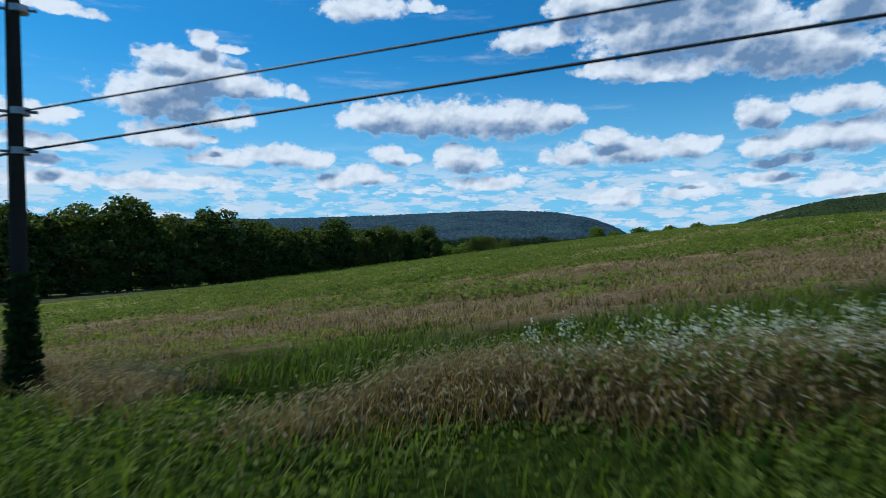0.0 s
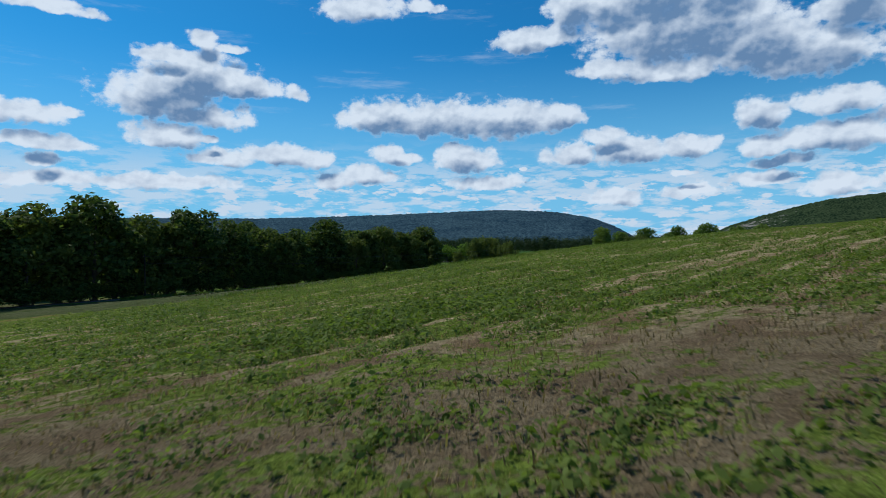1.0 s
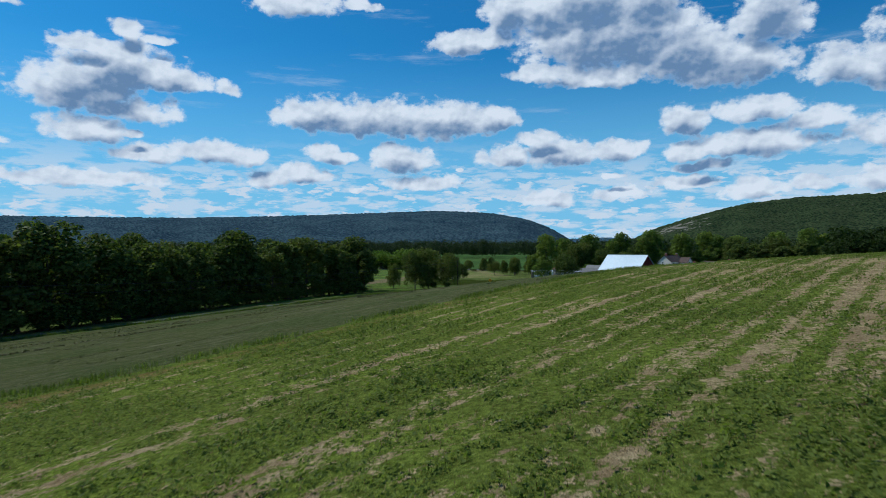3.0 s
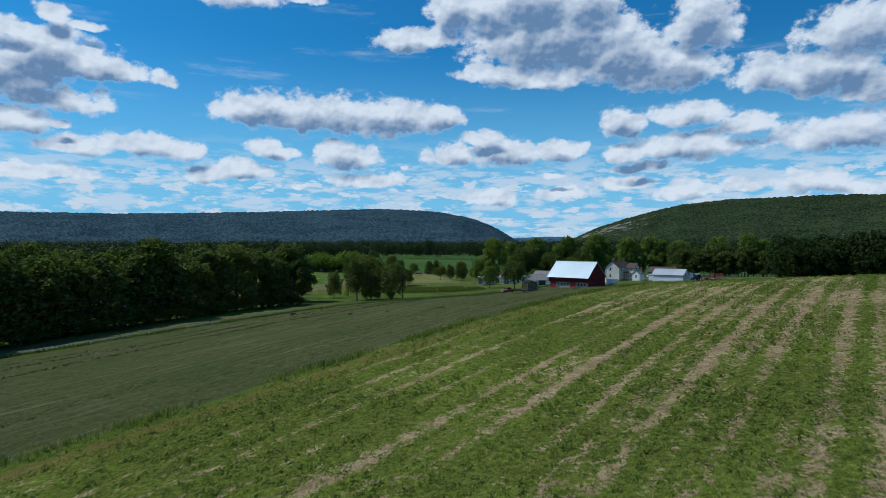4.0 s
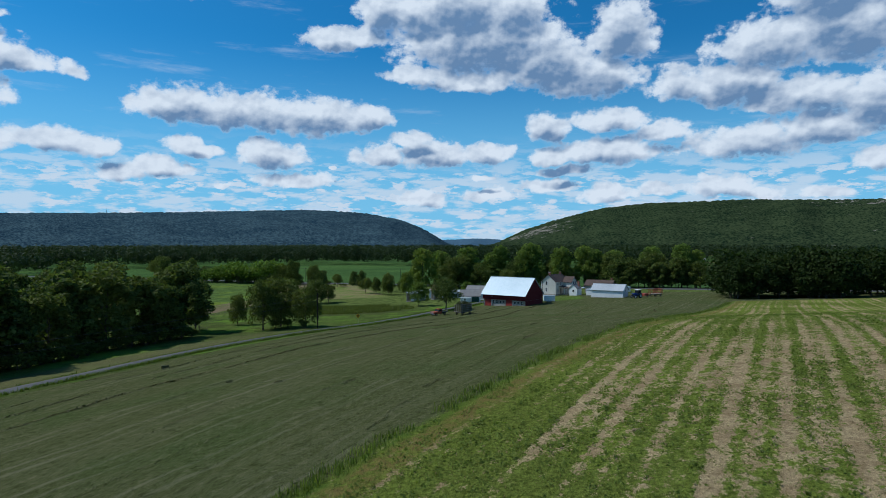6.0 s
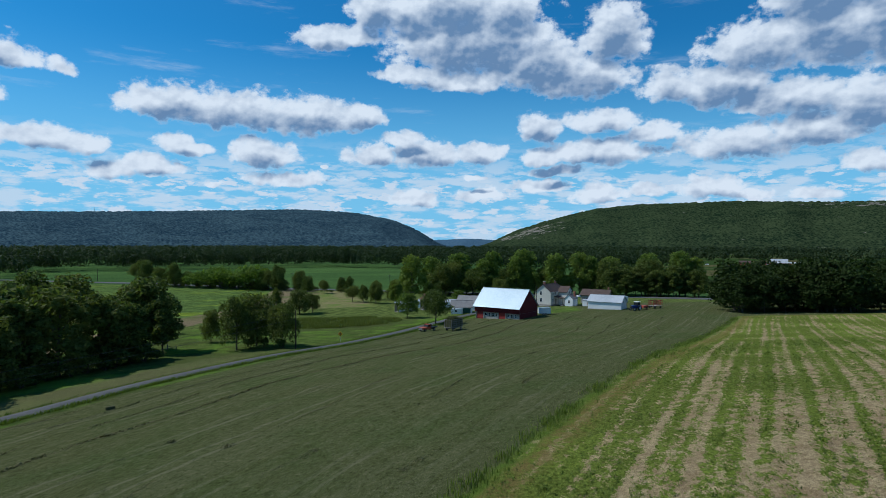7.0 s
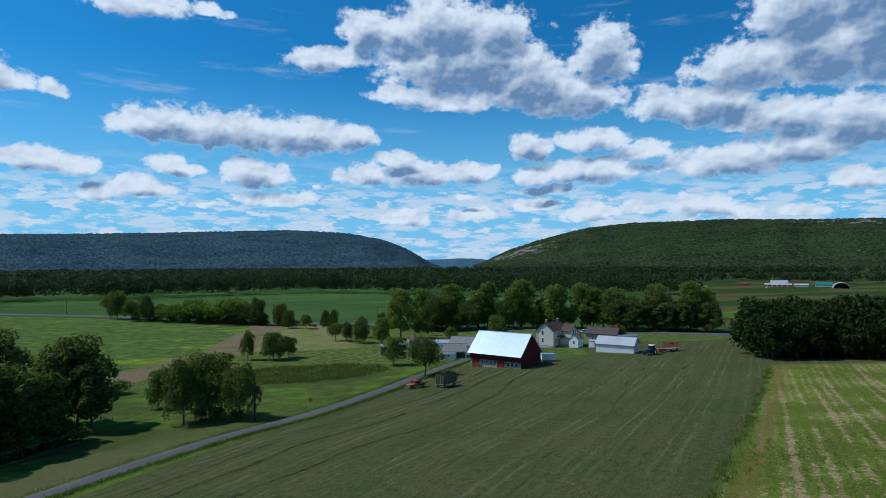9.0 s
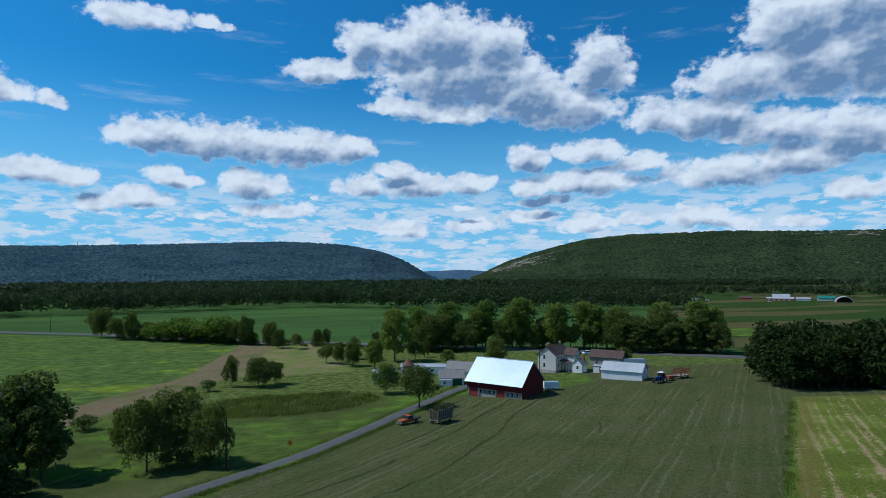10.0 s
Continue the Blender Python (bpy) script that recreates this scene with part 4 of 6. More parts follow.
for i in range(16):
    f = i / 15
    bushes.put(i, place(None, -34 + 66 * f + rg.uniform(-2, 2), 486 - 56 * f + rg.uniform(-3, 3) - 4, rg.uniform(1.0, 2.1), rg.uniform(0, 6.28), 1.3), "tall dense bush in the roadside hedge", "roadside hedge")
# trees behind the farm, round to the east
for i in range(52):
    f = i / 51
    x, y = 104 + 112 * f + rg.uniform(-4, 4), 366 - 62 * f ** 1.6 + rg.uniform(-9, 9)
    kind = light_trees if rg.random() < 0.55 else round_trees
    s = rg.uniform(0.85, 1.12) if kind is light_trees else rg.uniform(1.1, 1.5)
    kind.put(i, place(None, x, y + 4, s, rg.uniform(0, 6.28), rg.uniform(0.95, 1.25)), "leafy tree in the row behind the farm", "trees behind the farm")
for i in range(12):
    x, y = 176 + i * 3.2 + rg.uniform(-1, 1), 318 - i * 1.5 + rg.uniform(-4, 4)
    tall_trees.put(i, place(None, x, y, rg.uniform(0.62, 0.78), rg.uniform(0, 6.28), 1.15), "dark leafy tree in the row behind the farm", "trees behind the farm")
round_trees.put(0, place(None, 150.0, 283.0, 0.6, 1.0, 1.0), "small round tree beside the white garage")
round_trees.put(2, place(None, 110.0, 300.0, 0.85, 1.0, 0.9), "dark conifer-like tree behind the house")
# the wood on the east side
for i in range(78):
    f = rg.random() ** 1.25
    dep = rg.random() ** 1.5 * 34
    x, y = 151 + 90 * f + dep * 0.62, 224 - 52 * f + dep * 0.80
    wood_trees.put(i, place(None, x, y, rg.uniform(1.0, 1.42) * (1.0 if dep > 4 else 0.88), rg.uniform(0, 6.28), rg.uniform(0.9, 1.15)), "leafy tree of the wood beside the stubble, leaves darkened for cloud shade", "trees of the east wood")

# ---------- far woods ----------


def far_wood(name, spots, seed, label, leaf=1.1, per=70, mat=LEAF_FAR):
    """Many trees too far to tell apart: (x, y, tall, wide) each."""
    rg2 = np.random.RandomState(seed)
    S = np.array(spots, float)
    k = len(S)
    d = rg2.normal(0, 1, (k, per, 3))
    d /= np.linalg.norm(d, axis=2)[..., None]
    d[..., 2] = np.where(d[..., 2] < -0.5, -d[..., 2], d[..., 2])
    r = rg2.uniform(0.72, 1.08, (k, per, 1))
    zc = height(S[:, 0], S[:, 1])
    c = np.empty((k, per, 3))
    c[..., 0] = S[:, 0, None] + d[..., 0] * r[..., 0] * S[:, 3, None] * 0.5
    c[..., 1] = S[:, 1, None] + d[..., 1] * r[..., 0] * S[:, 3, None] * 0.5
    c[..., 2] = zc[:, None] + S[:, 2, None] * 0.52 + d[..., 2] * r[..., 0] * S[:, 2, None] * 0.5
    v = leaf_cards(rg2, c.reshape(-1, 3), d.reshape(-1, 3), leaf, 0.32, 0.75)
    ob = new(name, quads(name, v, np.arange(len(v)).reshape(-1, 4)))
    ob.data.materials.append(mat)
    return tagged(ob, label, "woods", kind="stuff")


nr = np.random.RandomState(21)
spots = []
while len(spots) < 1500:      # first belt of woods across the valley
    x, y = nr.uniform(-560, 440), nr.uniform(530, 1000)
    front = np.interp(x, (-560, -160, -100, -30, 84, 175, 236, 400), (740, 700, 708, 728, 757, 683, 592, 548))
    if front < y < front + 190 and nr.rand() < (1.0 if y < front + 45 else 0.55):
        big = nr.rand()
        spots.append((x, y, 12 + 12 * big, 9 + 8 * big * nr.uniform(0.7, 1.2)))
far_wood("woods", spots, 1, "dark belt of woods across the valley", 0.85, 90)
spots = []
while len(spots) < 2300:      # the further belts to the mountains' feet
    a, r = radians(nr.uniform(-40, 62)), nr.uniform(1150, 1950)
    x, y = math.sin(a) * r, math.cos(a) * r
    clear = 1350 < y < 1520 and 180 < x < 420
    if not clear and not (x > 480 and y < 1150):
        spots.append((x, y, nr.uniform(14, 22), nr.uniform(18, 30)))
far_wood("woods", spots, 2, "distant dark woods at the mountains' feet", 2.1, 52)
spots = []
while len(spots) < 260:       # woods left of the fields
    x, y = nr.uniform(-520, -150), nr.uniform(430, 760)
    if y > 520 - (x + 150) * 0.5:
        spots.append((x, y, nr.uniform(12, 18), nr.uniform(9, 13)))
far_wood("woods", spots, 3, "woods beyond the bean field", 1.1, 60)
spots = []
while len(spots) < 420:       # belts behind and before the far farm
    x, y = nr.uniform(300, 1500), nr.uniform(420, 1150)
    rad = math.hypot(x - 23, y - 107)
    if 1000 < rad < 1180 or (300 < x < 480 and 372 < y - (420 - x) * 0.1 < 402 and nr.rand() < 0.3):
        spots.append((x, y, nr.uniform(10, 16) if rad > 900 else nr.uniform(4, 7), nr.uniform(12, 18) if rad > 900 else nr.uniform(6, 9)))
far_wood("woods", spots, 4, "dark tree belts between the far fields", 1.4, 70)

# ---------- buildings ----------
AX = -55.6        # heading of the barn's front


def base_at(x, y, rz, lift=0.0):
    return pose(x, y, gz(x, y) + lift, 0, 0, rz)


def window(parent, x, y, z, w, h, face="front", frame_mat=WHITE, bars=1):
    """A window in a wall: frame standing proud, glass, and a glazing bar. face: front (looks to -y) or end (looks to -x) or far (looks to +x)."""
    t = 0.07
    bm = bmesh.new()
    if face == "front":
        for a in ((x, z, x + t, z + h), (x + w - t, z, x + w, z + h), (x + t, z, x + w - t, z + t), (x + t, z + h - t, x + w - t, z + h)):
            box(a[0], y - 0.06, a[1], a[2], y + 0.05, a[3], bm=bm)
        if bars:
            box(x + t, y - 0.04, z + h / 2 - 0.025, x + w - t, y + 0.03, z + h / 2 + 0.025, bm=bm)
        pane = box(x + t, y - 0.015, z + t, x + w - t, y + 0.01, z + h - t)
    else:
        d = -1 if face == "end" else 1
        y0 = y
        for a in ((y0, z, y0 + t, z + h), (y0 + w - t, z, y0 + w, z + h), (y0 + t, z, y0 + w - t, z + t), (y0 + t, z + h - t, y0 + w - t, z + h)):
            box(x - 0.06, a[0], a[1], x + 0.06, a[2], a[3], bm=bm)
        if bars:
            box(x - 0.04, y0 + t, z + h / 2 - 0.025, x + 0.04, y0 + w - t, z + h / 2 + 0.025, bm=bm)
        pane = box(x - 0.015 + d * 0.01, y0 + t, z + t, x + 0.015 + d * 0.01, y0 + w - t, z + h - t)
    fr = part("window", bm, frame_mat, parent)
    part("pane", pane, GLASS, fr, "dark window glass")
    return fr


def roof_slope(x0, x1, y0, z0, y1, z1, thick=0.12):
    """One slope of a roof, from its eave (y0, z0) to its ridge (y1, z1)."""
    dy, dz = y1 - y0, z1 - z0
    k = math.hypot(dy, dz)
    ny, nz = -dz / k, dy / k
    if nz < 0:
        ny, nz = -ny, -nz
    bm = prism([(y0, z0), (y1, z1), (y1 + ny * thick, z1 + nz * thick), (y0 + ny * thick, z0 + nz * thick)], x0, x1)
    return bm


def seams(roof, x0, x1, y0, z0, y1, z1, step, mat):
    """Standing seams up a roof slope, each a piece of its own."""
    dy, dz = y1 - y0, z1 - z0
    k = math.hypot(dy, dz)
    ny, nz = (-dz / k, dy / k) if dy > 0 else (dz / k, -dy / k)
    a, b = 0.09, 0.118
    first = None
    x = x0 + step * 0.5
    while x < x1:
        if first is None:
            first = part("seam", prism([(y0 + ny * a, z0 + nz * a), (y1 + ny * a, z1 + nz * a), (y1 + ny * b, z1 + nz * b), (y0 + ny * b, z0 + nz * b)], -0.015, 0.015), mat, roof)
            ob = first
        else:
            ob = part("seam", first.data, mat, roof)
        ob.location = (x, 0, 0)
        x += step


def gabled(name, m, L, D, eave, ridge, wall, roof, label, category, over=0.3, ribs=0.0, base=0.0, base_mat=None):
    """A plain gabled building; the front wall lies along x at y = 0."""
    root = thing(name, m, label, category)
    h = D / 2
    zb = base if base else -0.6
    part("wall", prism([(0, zb), (D, zb), (D, eave), (h, ridge), (0, eave)], 0, L), wall, root)
    if base:
        part("foundation", box(-0.05, -0.05, -0.9, L + 0.05, D + 0.05, base), base_mat or BLOCK, root)
    k = (ridge - eave) / h
    for y0 in (-over, D + over):
        rf = part("roof", roof_slope(-over, L + over, y0, eave - k * over, h, ridge, 0.12), roof, root)
        if ribs:
            seams(rf, -over, L + over, y0, eave - k * over, h, ridge, ribs, roof)
    part("ridge_cap", box(-over, h - 0.12, ridge + 0.08, L + over, h + 0.12, ridge + 0.17), roof, root)
    return root


def make_barn():
    L, D, eave, ridge = 16.5, 11.6, 4.05, 9.3
    b = thing("barn", base_at(82.5, 258.0, AX, 0.35), "red wooden bank barn with a bright metal roof", "barn")
    part("foundation", box(0.3, 0.55, -1.3, L - 0.15, D - 0.2, 2.15), BLOCK, b, "whitewashed block wall of the lower storey")
    # upper storey of upright boards over the recessed lower wall
    bm = prism([(0, 2.15), (D, 2.15), (D, eave), (D / 2, ridge), (0, eave)], 0, L)
    x = 0.0
    while x < L:
        box(x, -0.025, 2.05, x + 0.17, 0.0, eave, bm=bm)
        box(x, D, 2.05, x + 0.17, D + 0.025, eave, bm=bm)
        x += 0.34
    y = 0.0
    while y < D:
        top = eave + (ridge - eave) * (1 - abs(y + 0.08 - D / 2) / (D / 2)) - 0.1
        for xx in (-0.025, L):
            box(xx, y, 2.05, xx + 0.025, min(y + 0.17, D), top, bm=bm)
        y += 0.34
    part("upper_wall", bm, RED, b, "dark red upright boards")
    part("gable_base", box(L - 0.15, 0.3, -1.3, L + 0.02, D, 2.05), RED, b)
    k = (ridge - eave) / (D / 2)
    for side in (-1, 1):
        y0 = -0.55 if side < 0 else D + 0.55
        rf = part("roof", roof_slope(-0.45, L + 0.45, y0, eave - k * 0.55, D / 2, ridge, 0.1), TIN, b, "pale blue-grey standing-seam sheet roof")
        seams(rf, -0.45, L + 0.45, y0, eave - k * 0.55, D / 2, ridge, 0.9, TIN)
    part("ridge_cap", box(-0.45, D / 2 - 0.18, ridge + 0.06, L + 0.45, D / 2 + 0.18, ridge + 0.15, 0.03), TIN, b)
    # sliding doors with battens
    for x0, x1, mat, lab in ((0.75, 3.0, RED_DOOR, "faded bright red sliding door"), (9.0, 11.2, RED_DOOR, "red double barn door")):
        dr = part("door", box(x0, 0.38, -0.35, x1, 0.48, 2.08, 0.02), mat, b, lab)
        bm = bmesh.new()
        for zz in (0.0, 0.95, 1.85):
            box(x0 + 0.05, 0.33, zz, x1 - 0.05, 0.385, zz + 0.14, bm=bm)
        part("batten", bm, mat, dr)
        part("door_track", box(x0 - 0.4, 0.34, 2.1, x1 + 0.4, 0.44, 2.16), DARK, dr)
    for x in (3.6, 4.95, 6.3, 7.6):
        window(b, x, 0.55, 0.75, 0.85, 1.05)
    for x in (11.9, 13.1, 14.5):
        window(b, x, 0.55, 0.75, 0.85, 1.05)
    for x in (0.25, 3.25, 8.6, 11.45, 16.2):
        part("post", box(x, 0.25, -1.3, x + 0.22, 0.5, 2.1), BLOCK, b)
    bm = bmesh.new()
    tube(bm, (3.9, 0.0, 3.3), (3.9, -0.35, 3.25), 0.025, 0.025, 6)
    tube(bm, (3.9, -0.35, 3.28), (3.9, -0.35, 3.08), 0.05, 0.13, 8)
    part("yard_light", bm, STEEL, b)
    rr = random.Random(3)
    bm = bmesh.new()
    for i in range(26):
        y = rr.uniform(0.2, D - 0.5)
        s = rr.uniform(0.15, 0.4)
        box(L + 0.1, y, -0.7, L + 0.1 + s * 1.6, y + s, -0.6 + s * 1.4, 0.05, bm)
    part("rubble", bm, STONE, b, "pale rubble stones along the gable")
    return b


make_barn()


def make_house():
    L, D, eave, ridge = 11.0, 6.4, 5.3, 7.9
    h = gabled("house", base_at(121.2, 278.6, 34.4, 0.15), L, D, eave, ridge, CREAM, SHINGLE, "cream two-storey farmhouse with a brown shingle roof", "house", 0.35, base=0.45)
    # wing to the side
    bm = prism([(0, -0.5), (4.6, -0.5), (4.6, 5.1), (2.3, 7.1), (0, 5.1)], 0, 3.8)
    bmesh.ops.transform(bm, matrix=Matrix.Translation((6.0, 0, 0)) @ Matrix.Rotation(radians(-90), 4, "Z"), verts=bm.verts[:])
    part("wing", bm, CREAM, h)
    for a, z in ((-0.3, 1), (4.9, -1)):
        bm = roof_slope(-0.1, 4.1, a, 5.1 - 0.26, 2.3, 7.1, 0.12)
        bmesh.ops.transform(bm, matrix=Matrix.Translation((6.0, 0, 0)) @ Matrix.Rotation(radians(-90), 4, "Z"), verts=bm.verts[:])
        part("wing_roof", bm, SHINGLE, h)
    ch = part("chimney", box(0.9, 2.9, 6.8, 1.6, 3.6, 8.9, 0.03), BRICK, h)
    part("chimney_cap", box(0.82, 2.82, 8.9, 1.68, 3.68, 9.05), STONE, ch)
    ch = part("chimney", box(9.6, 2.9, 6.8, 10.2, 3.5, 8.7, 0.03), BRICK, h)
    part("chimney_cap", box(9.52, 2.82, 8.7, 10.28, 3.58, 8.84), STONE, ch)
    for z in (1.3, 3.9):
        window(h, -0.0, 3.6, z, 0.9, 1.5, "end")
        window(h, 7.4, -3.8 + 0.0, z, 0.8, 1.4)
        window(h, 9.2, -3.8 + 0.0, z, 0.8, 1.4)
    for x in (1.4, 3.8):
        window(h, x, 0.0, 3.9, 0.8, 1.4)
    window(h, 1.4, 0.0, 1.3, 0.8, 1.4)
    part("door", box(3.8, -0.05, 0.45, 4.7, 0.02, 2.5), PLANK, h)
    # porch in the corner
    pr = part("porch", box(2.6, -2.6, 0.25, 5.9, 0.0, 0.42), PLANK, h)
    for x, y in ((2.7, -2.5), (4.2, -2.5), (5.7, -2.5)):
        part("porch_post", box(x, y, 0.42, x + 0.13, y + 0.13, 2.75), WHITE, pr)
    bm = roof_slope(2.4, 5.95, -2.9, 2.7, 0.0, 3.5, 0.1)
    part("porch_roof", bm, SHINGLE, pr)
    bm = bmesh.new()
    for i in range(3):
        box(2.9, -2.6 - 0.3 * (i + 1), -0.3, 4.2, -2.6 - 0.3 * i, 0.25 - 0.17 * i, bm=bm)
    part("porch_step", bm, STONE, pr)
    part("gutter", box(-0.3, -0.45, 5.02, 6.0, -0.36, 5.12), WHITE, h)
    rr = random.Random(8)
    for i in range(9):
        y = 0.2 + i * 0.7
        s = rr.uniform(0.3, 0.5)
        part("stone", box(-1.2 - rr.random() * 0.4, y, -0.4, -1.2 + s, y + s * 1.3, 0.05 + s * 0.3, 0.08), STONE, h)


make_house()
g = gabled("garage", base_at(125.4, 259.6, -51.5), 11.6, 6.4, 2.9, 4.9, WHITE, TIN_OLD, "long white garage with a dull ribbed metal roof", "garage", 0.3, 0.6)
part("wall_base", box(-0.03, -0.03, -0.7, 11.63, 6.43, 0.3), STONE, g, "stained foundation strip")
window(g, 11.6, 2.2, 2.4, 0.8, 0.8, "far")
part("corner_board", box(11.5, -0.03, 0.3, 11.63, 0.1, 2.85), WHITE, g)
g = gabled("shed", base_at(127.6, 273.5, 34.4), 4.2, 3.2, 2.7, 4.2, WHITE, SHINGLE_GREY, "small white outbuilding with a grey shingle roof", "shed", 0.2)
window(g, 0.0, 1.1, 1.1, 0.8, 1.1, "end")
ch = part("chimney", box(2.8, 0.4, 2.6, 3.4, 1.0, 5.4, 0.03), BRICK, g)
g = gabled("shed", base_at(131.0, 272.2, -51.5), 3.2, 2.2, 2.1, 2.4, RUST, TIN_OLD, "little red and white shed with a flat tin roof", "shed", 0.15)
part("front_panel", box(-0.02, -0.05, 0.0, 1.9, 0.0, 2.0), WHITE, g)
part("end_panel", box(-0.05, 0.0, 0.0, 0.0, 2.2, 2.0), WHITE, g)
g = gabled("outbuilding", base_at(139.5, 287.5, -51.5), 11.0, 6.5, 3.3, 5.3, BLOCK, SHINGLE, "grey outbuilding with a dark brown shingle roof", "outbuilding", 0.4)
for x in (2.0, 5.5):
    window(g, x, 0.0, 1.0, 1.0, 1.1)
part("garage_door", box(7.2, -0.05, -0.1, 10.0, 0.03, 2.5), WHITE, g)
ch = part("chimney", box(9.8, 3.3, 4.5, 10.4, 3.9, 6.3, 0.03), BRICK, g)
# sheds west of the barn
g = gabled("shed", base_at(81.0, 277.0, -22), 7.4, 6.0, 2.4, 4.4, WHITE, SHINGLE_GREY, "white shed with a green door and grey roof", "shed", 0.25)
part("garage_door", box(4.2, -0.06, -0.05, 6.9, 0.03, 2.05, 0.01), GREEN_DOOR, g, "dark green sliding door")
part("annex", box(0.1, -1.2, -0.5, 3.9, 0.0, 1.95), WHITE, g)
window(g, 1.4, -1.2, 0.8, 0.8, 0.8)
g = gabled("shed", base_at(86.5, 287.0, -40), 9.0, 7.0, 3.0, 5.4, WHITE, SHINGLE_GREY, "grey-roofed wooden shed behind the lane", "shed", 0.3)
g = gabled("shed", base_at(97.5, 287.0, -50), 7.0, 5.0, 3.2, 4.6, WHITE, TIN, "small white shed with a pale metal roof", "shed", 0.3)
g = gabled("poultry_house", base_at(77.0, 305.0, -24), 15.0, 5.0, 2.6, 3.3, WHITE, TIN_OLD, "long low white poultry house with a row of windows", "poultry house", 0.2)
for i in range(6):
    window(g, 1.0 + i * 2.3, 0.0, 1.0, 1.0, 0.9, bars=0)


def make_crib():
    """Corn crib: slatted walls under a tin roof, and a round crib with a cone roof."""
    c = thing("corn_crib", base_at(66.0, 292.5, 34), "white slatted corn crib with a tin roof", "corn crib")
    for i in range(15):
        part("slat", box(i * 0.62, -0.04, 0.3, i * 0.62 + 0.4, 0.04, 3.0), WHITE, c)
    part("floor_beam", box(-0.1, -0.06, -0.4, 9.3, 2.0, 0.3), PLANK, c)
    part("back_wall", box(-0.1, 1.9, 0.3, 9.3, 2.0, 3.4), PLANK, c)
    bm = roof_slope(-0.3, 9.5, -0.4, 3.0, 2.3, 3.7, 0.08)
    part("roof", bm, TIN_OLD, c)
    r = thing("round_crib", base_at(77.5, 297.5, 0), "round wire corn crib with a brown conical roof", "corn crib")
    bm = bmesh.new()
    for i in range(18):
        a = i / 18 * 2 * math.pi
        tube(bm, (math.cos(a) * 1.7, math.sin(a) * 1.7, -0.3), (math.cos(a) * 1.7, math.sin(a) * 1.7, 4.2), 0.05, 0.05, 5)
    part("cage", bm, PLANK, r)
    bm = bmesh.new()
    for z in (0.2, 1.4, 2.7, 4.1):
        for i in range(18):
            a, b = i / 18 * 2 * math.pi, (i + 1) / 18 * 2 * math.pi
            tube(bm, (math.cos(a) * 1.72, math.sin(a) * 1.72, z), (math.cos(b) * 1.72, math.sin(b) * 1.72, z), 0.04, 0.04, 4, False)
    part("hoop", bm, STEEL, r)
    bm = tube(bmesh.new(), (0, 0, 0), (0, 0, 3.9), 1.55, 1.55, 18)
    part("filling", bm, PLANK, r)
    bm = bmesh.new()
    tube(bm, (0, 0, 4.1), (0, 0, 6.0), 2.2, 0.25, 18)
    tube(bm, (0, 0, 6.0), (0, 0, 6.3), 0.28, 0.2, 10)
    part("roof", bm, plain("rusty_cone", (0.10, 0.045, 0.03), (0.2, 0.095, 0.065), 1.0, 0.8), r)


make_crib()


def arch(bm, w, h, x0, x1, thick=0.3, k=18):
    """A vault from x0 to x1, w wide (along y) and h high."""
    out = [(-math.cos(math.pi * i / k) * w / 2, math.sin(math.pi * i / k) * h) for i in range(k + 1)]
    inn = [(y * (1 - 2 * thick / w), z * (1 - thick / h)) for y, z in out[::-1]]
    return prism(out + inn, x0, x1, bm)


# the far farm to the east
FA = -48.7


def far_at(x, y, rz):
    return base_at(x, y, rz) @ Matrix.Diagonal((0.64, 0.64, 0.64, 1))


g = gabled("dairy_barn", far_at(649, 681, FA), 46, 12, 4.0, 6.2, RUST, WHITE_SHADED, "long red dairy barn with a white roof, far off", "barn", 0.6)
for i in range(5):
    part("door", box(3 + i * 8.5, -0.1, 0, 6 + i * 8.5, 0.05, 3.0), WHITE_SHADED, g)
gabled("barn", far_at(664, 686, FA), 30, 16, 6.5, 11.5, RUST, TIN_OLD, "red barn with a pale metal roof, far off", "barn", 0.6)
gabled("shed", far_at(628, 703, FA), 22, 12, 4.5, 8.0, RUST, SHINGLE, "dark red shed on the far farm", "shed", 0.5)
gabled("machine_shed", far_at(671, 658, FA), 24, 12, 4.2, 6.0, WHITE_SHADED, WHITE_SHADED, "white machine shed on the far farm", "shed", 0.5)
gabled("machine_shed", far_at(692, 646, FA), 28, 16, 5.0, 9.5, WHITE_SHADED, GREEN_TIN, "white machine shed with a green metal roof", "shed", 0.6)
hb = thing("hoop_barn", far_at(690, 612, FA - 90), "hoop barn with a pale cover and a dark open front", "barn")
part("cover", arch(bmesh.new(), 27, 10.5, 0, 26, 0.9), WHITE_SHADED, hb)
# a black wall fills the open end, standing for the shade inside
part("end_wall", arch(bmesh.new(), 25, 9.4, 3, 3.6, 9.0), BLACK, hb, "black wall for the shade in the open end")
for i in range(3):
    part("lamp", box(2.7, -5.5 + i * 4.7, 6.0, 2.95, -4.3 + i * 4.7, 6.9), WHITE, hb)
# grey house and roofs among the far woods
for x, y, L, lab in ((1080, 1560, 20, "far white house among dark woods"), (1250, 1440, 18, "far pale house at the mountain's foot"), (900, 1600, 16, "far roof among the woods")):
    gabled("house", base_at(x, y, -40), L, 10, 6, 9.5, WHITE, SHINGLE_GREY, lab, "house", 0.5)

gabled("house", far_at(552, 700, -40), 11, 9, 4, 7, BLOCK, SHINGLE_GREY, "small grey house by the far fields", "house", 0.5)

# ---------- vehicles ----------


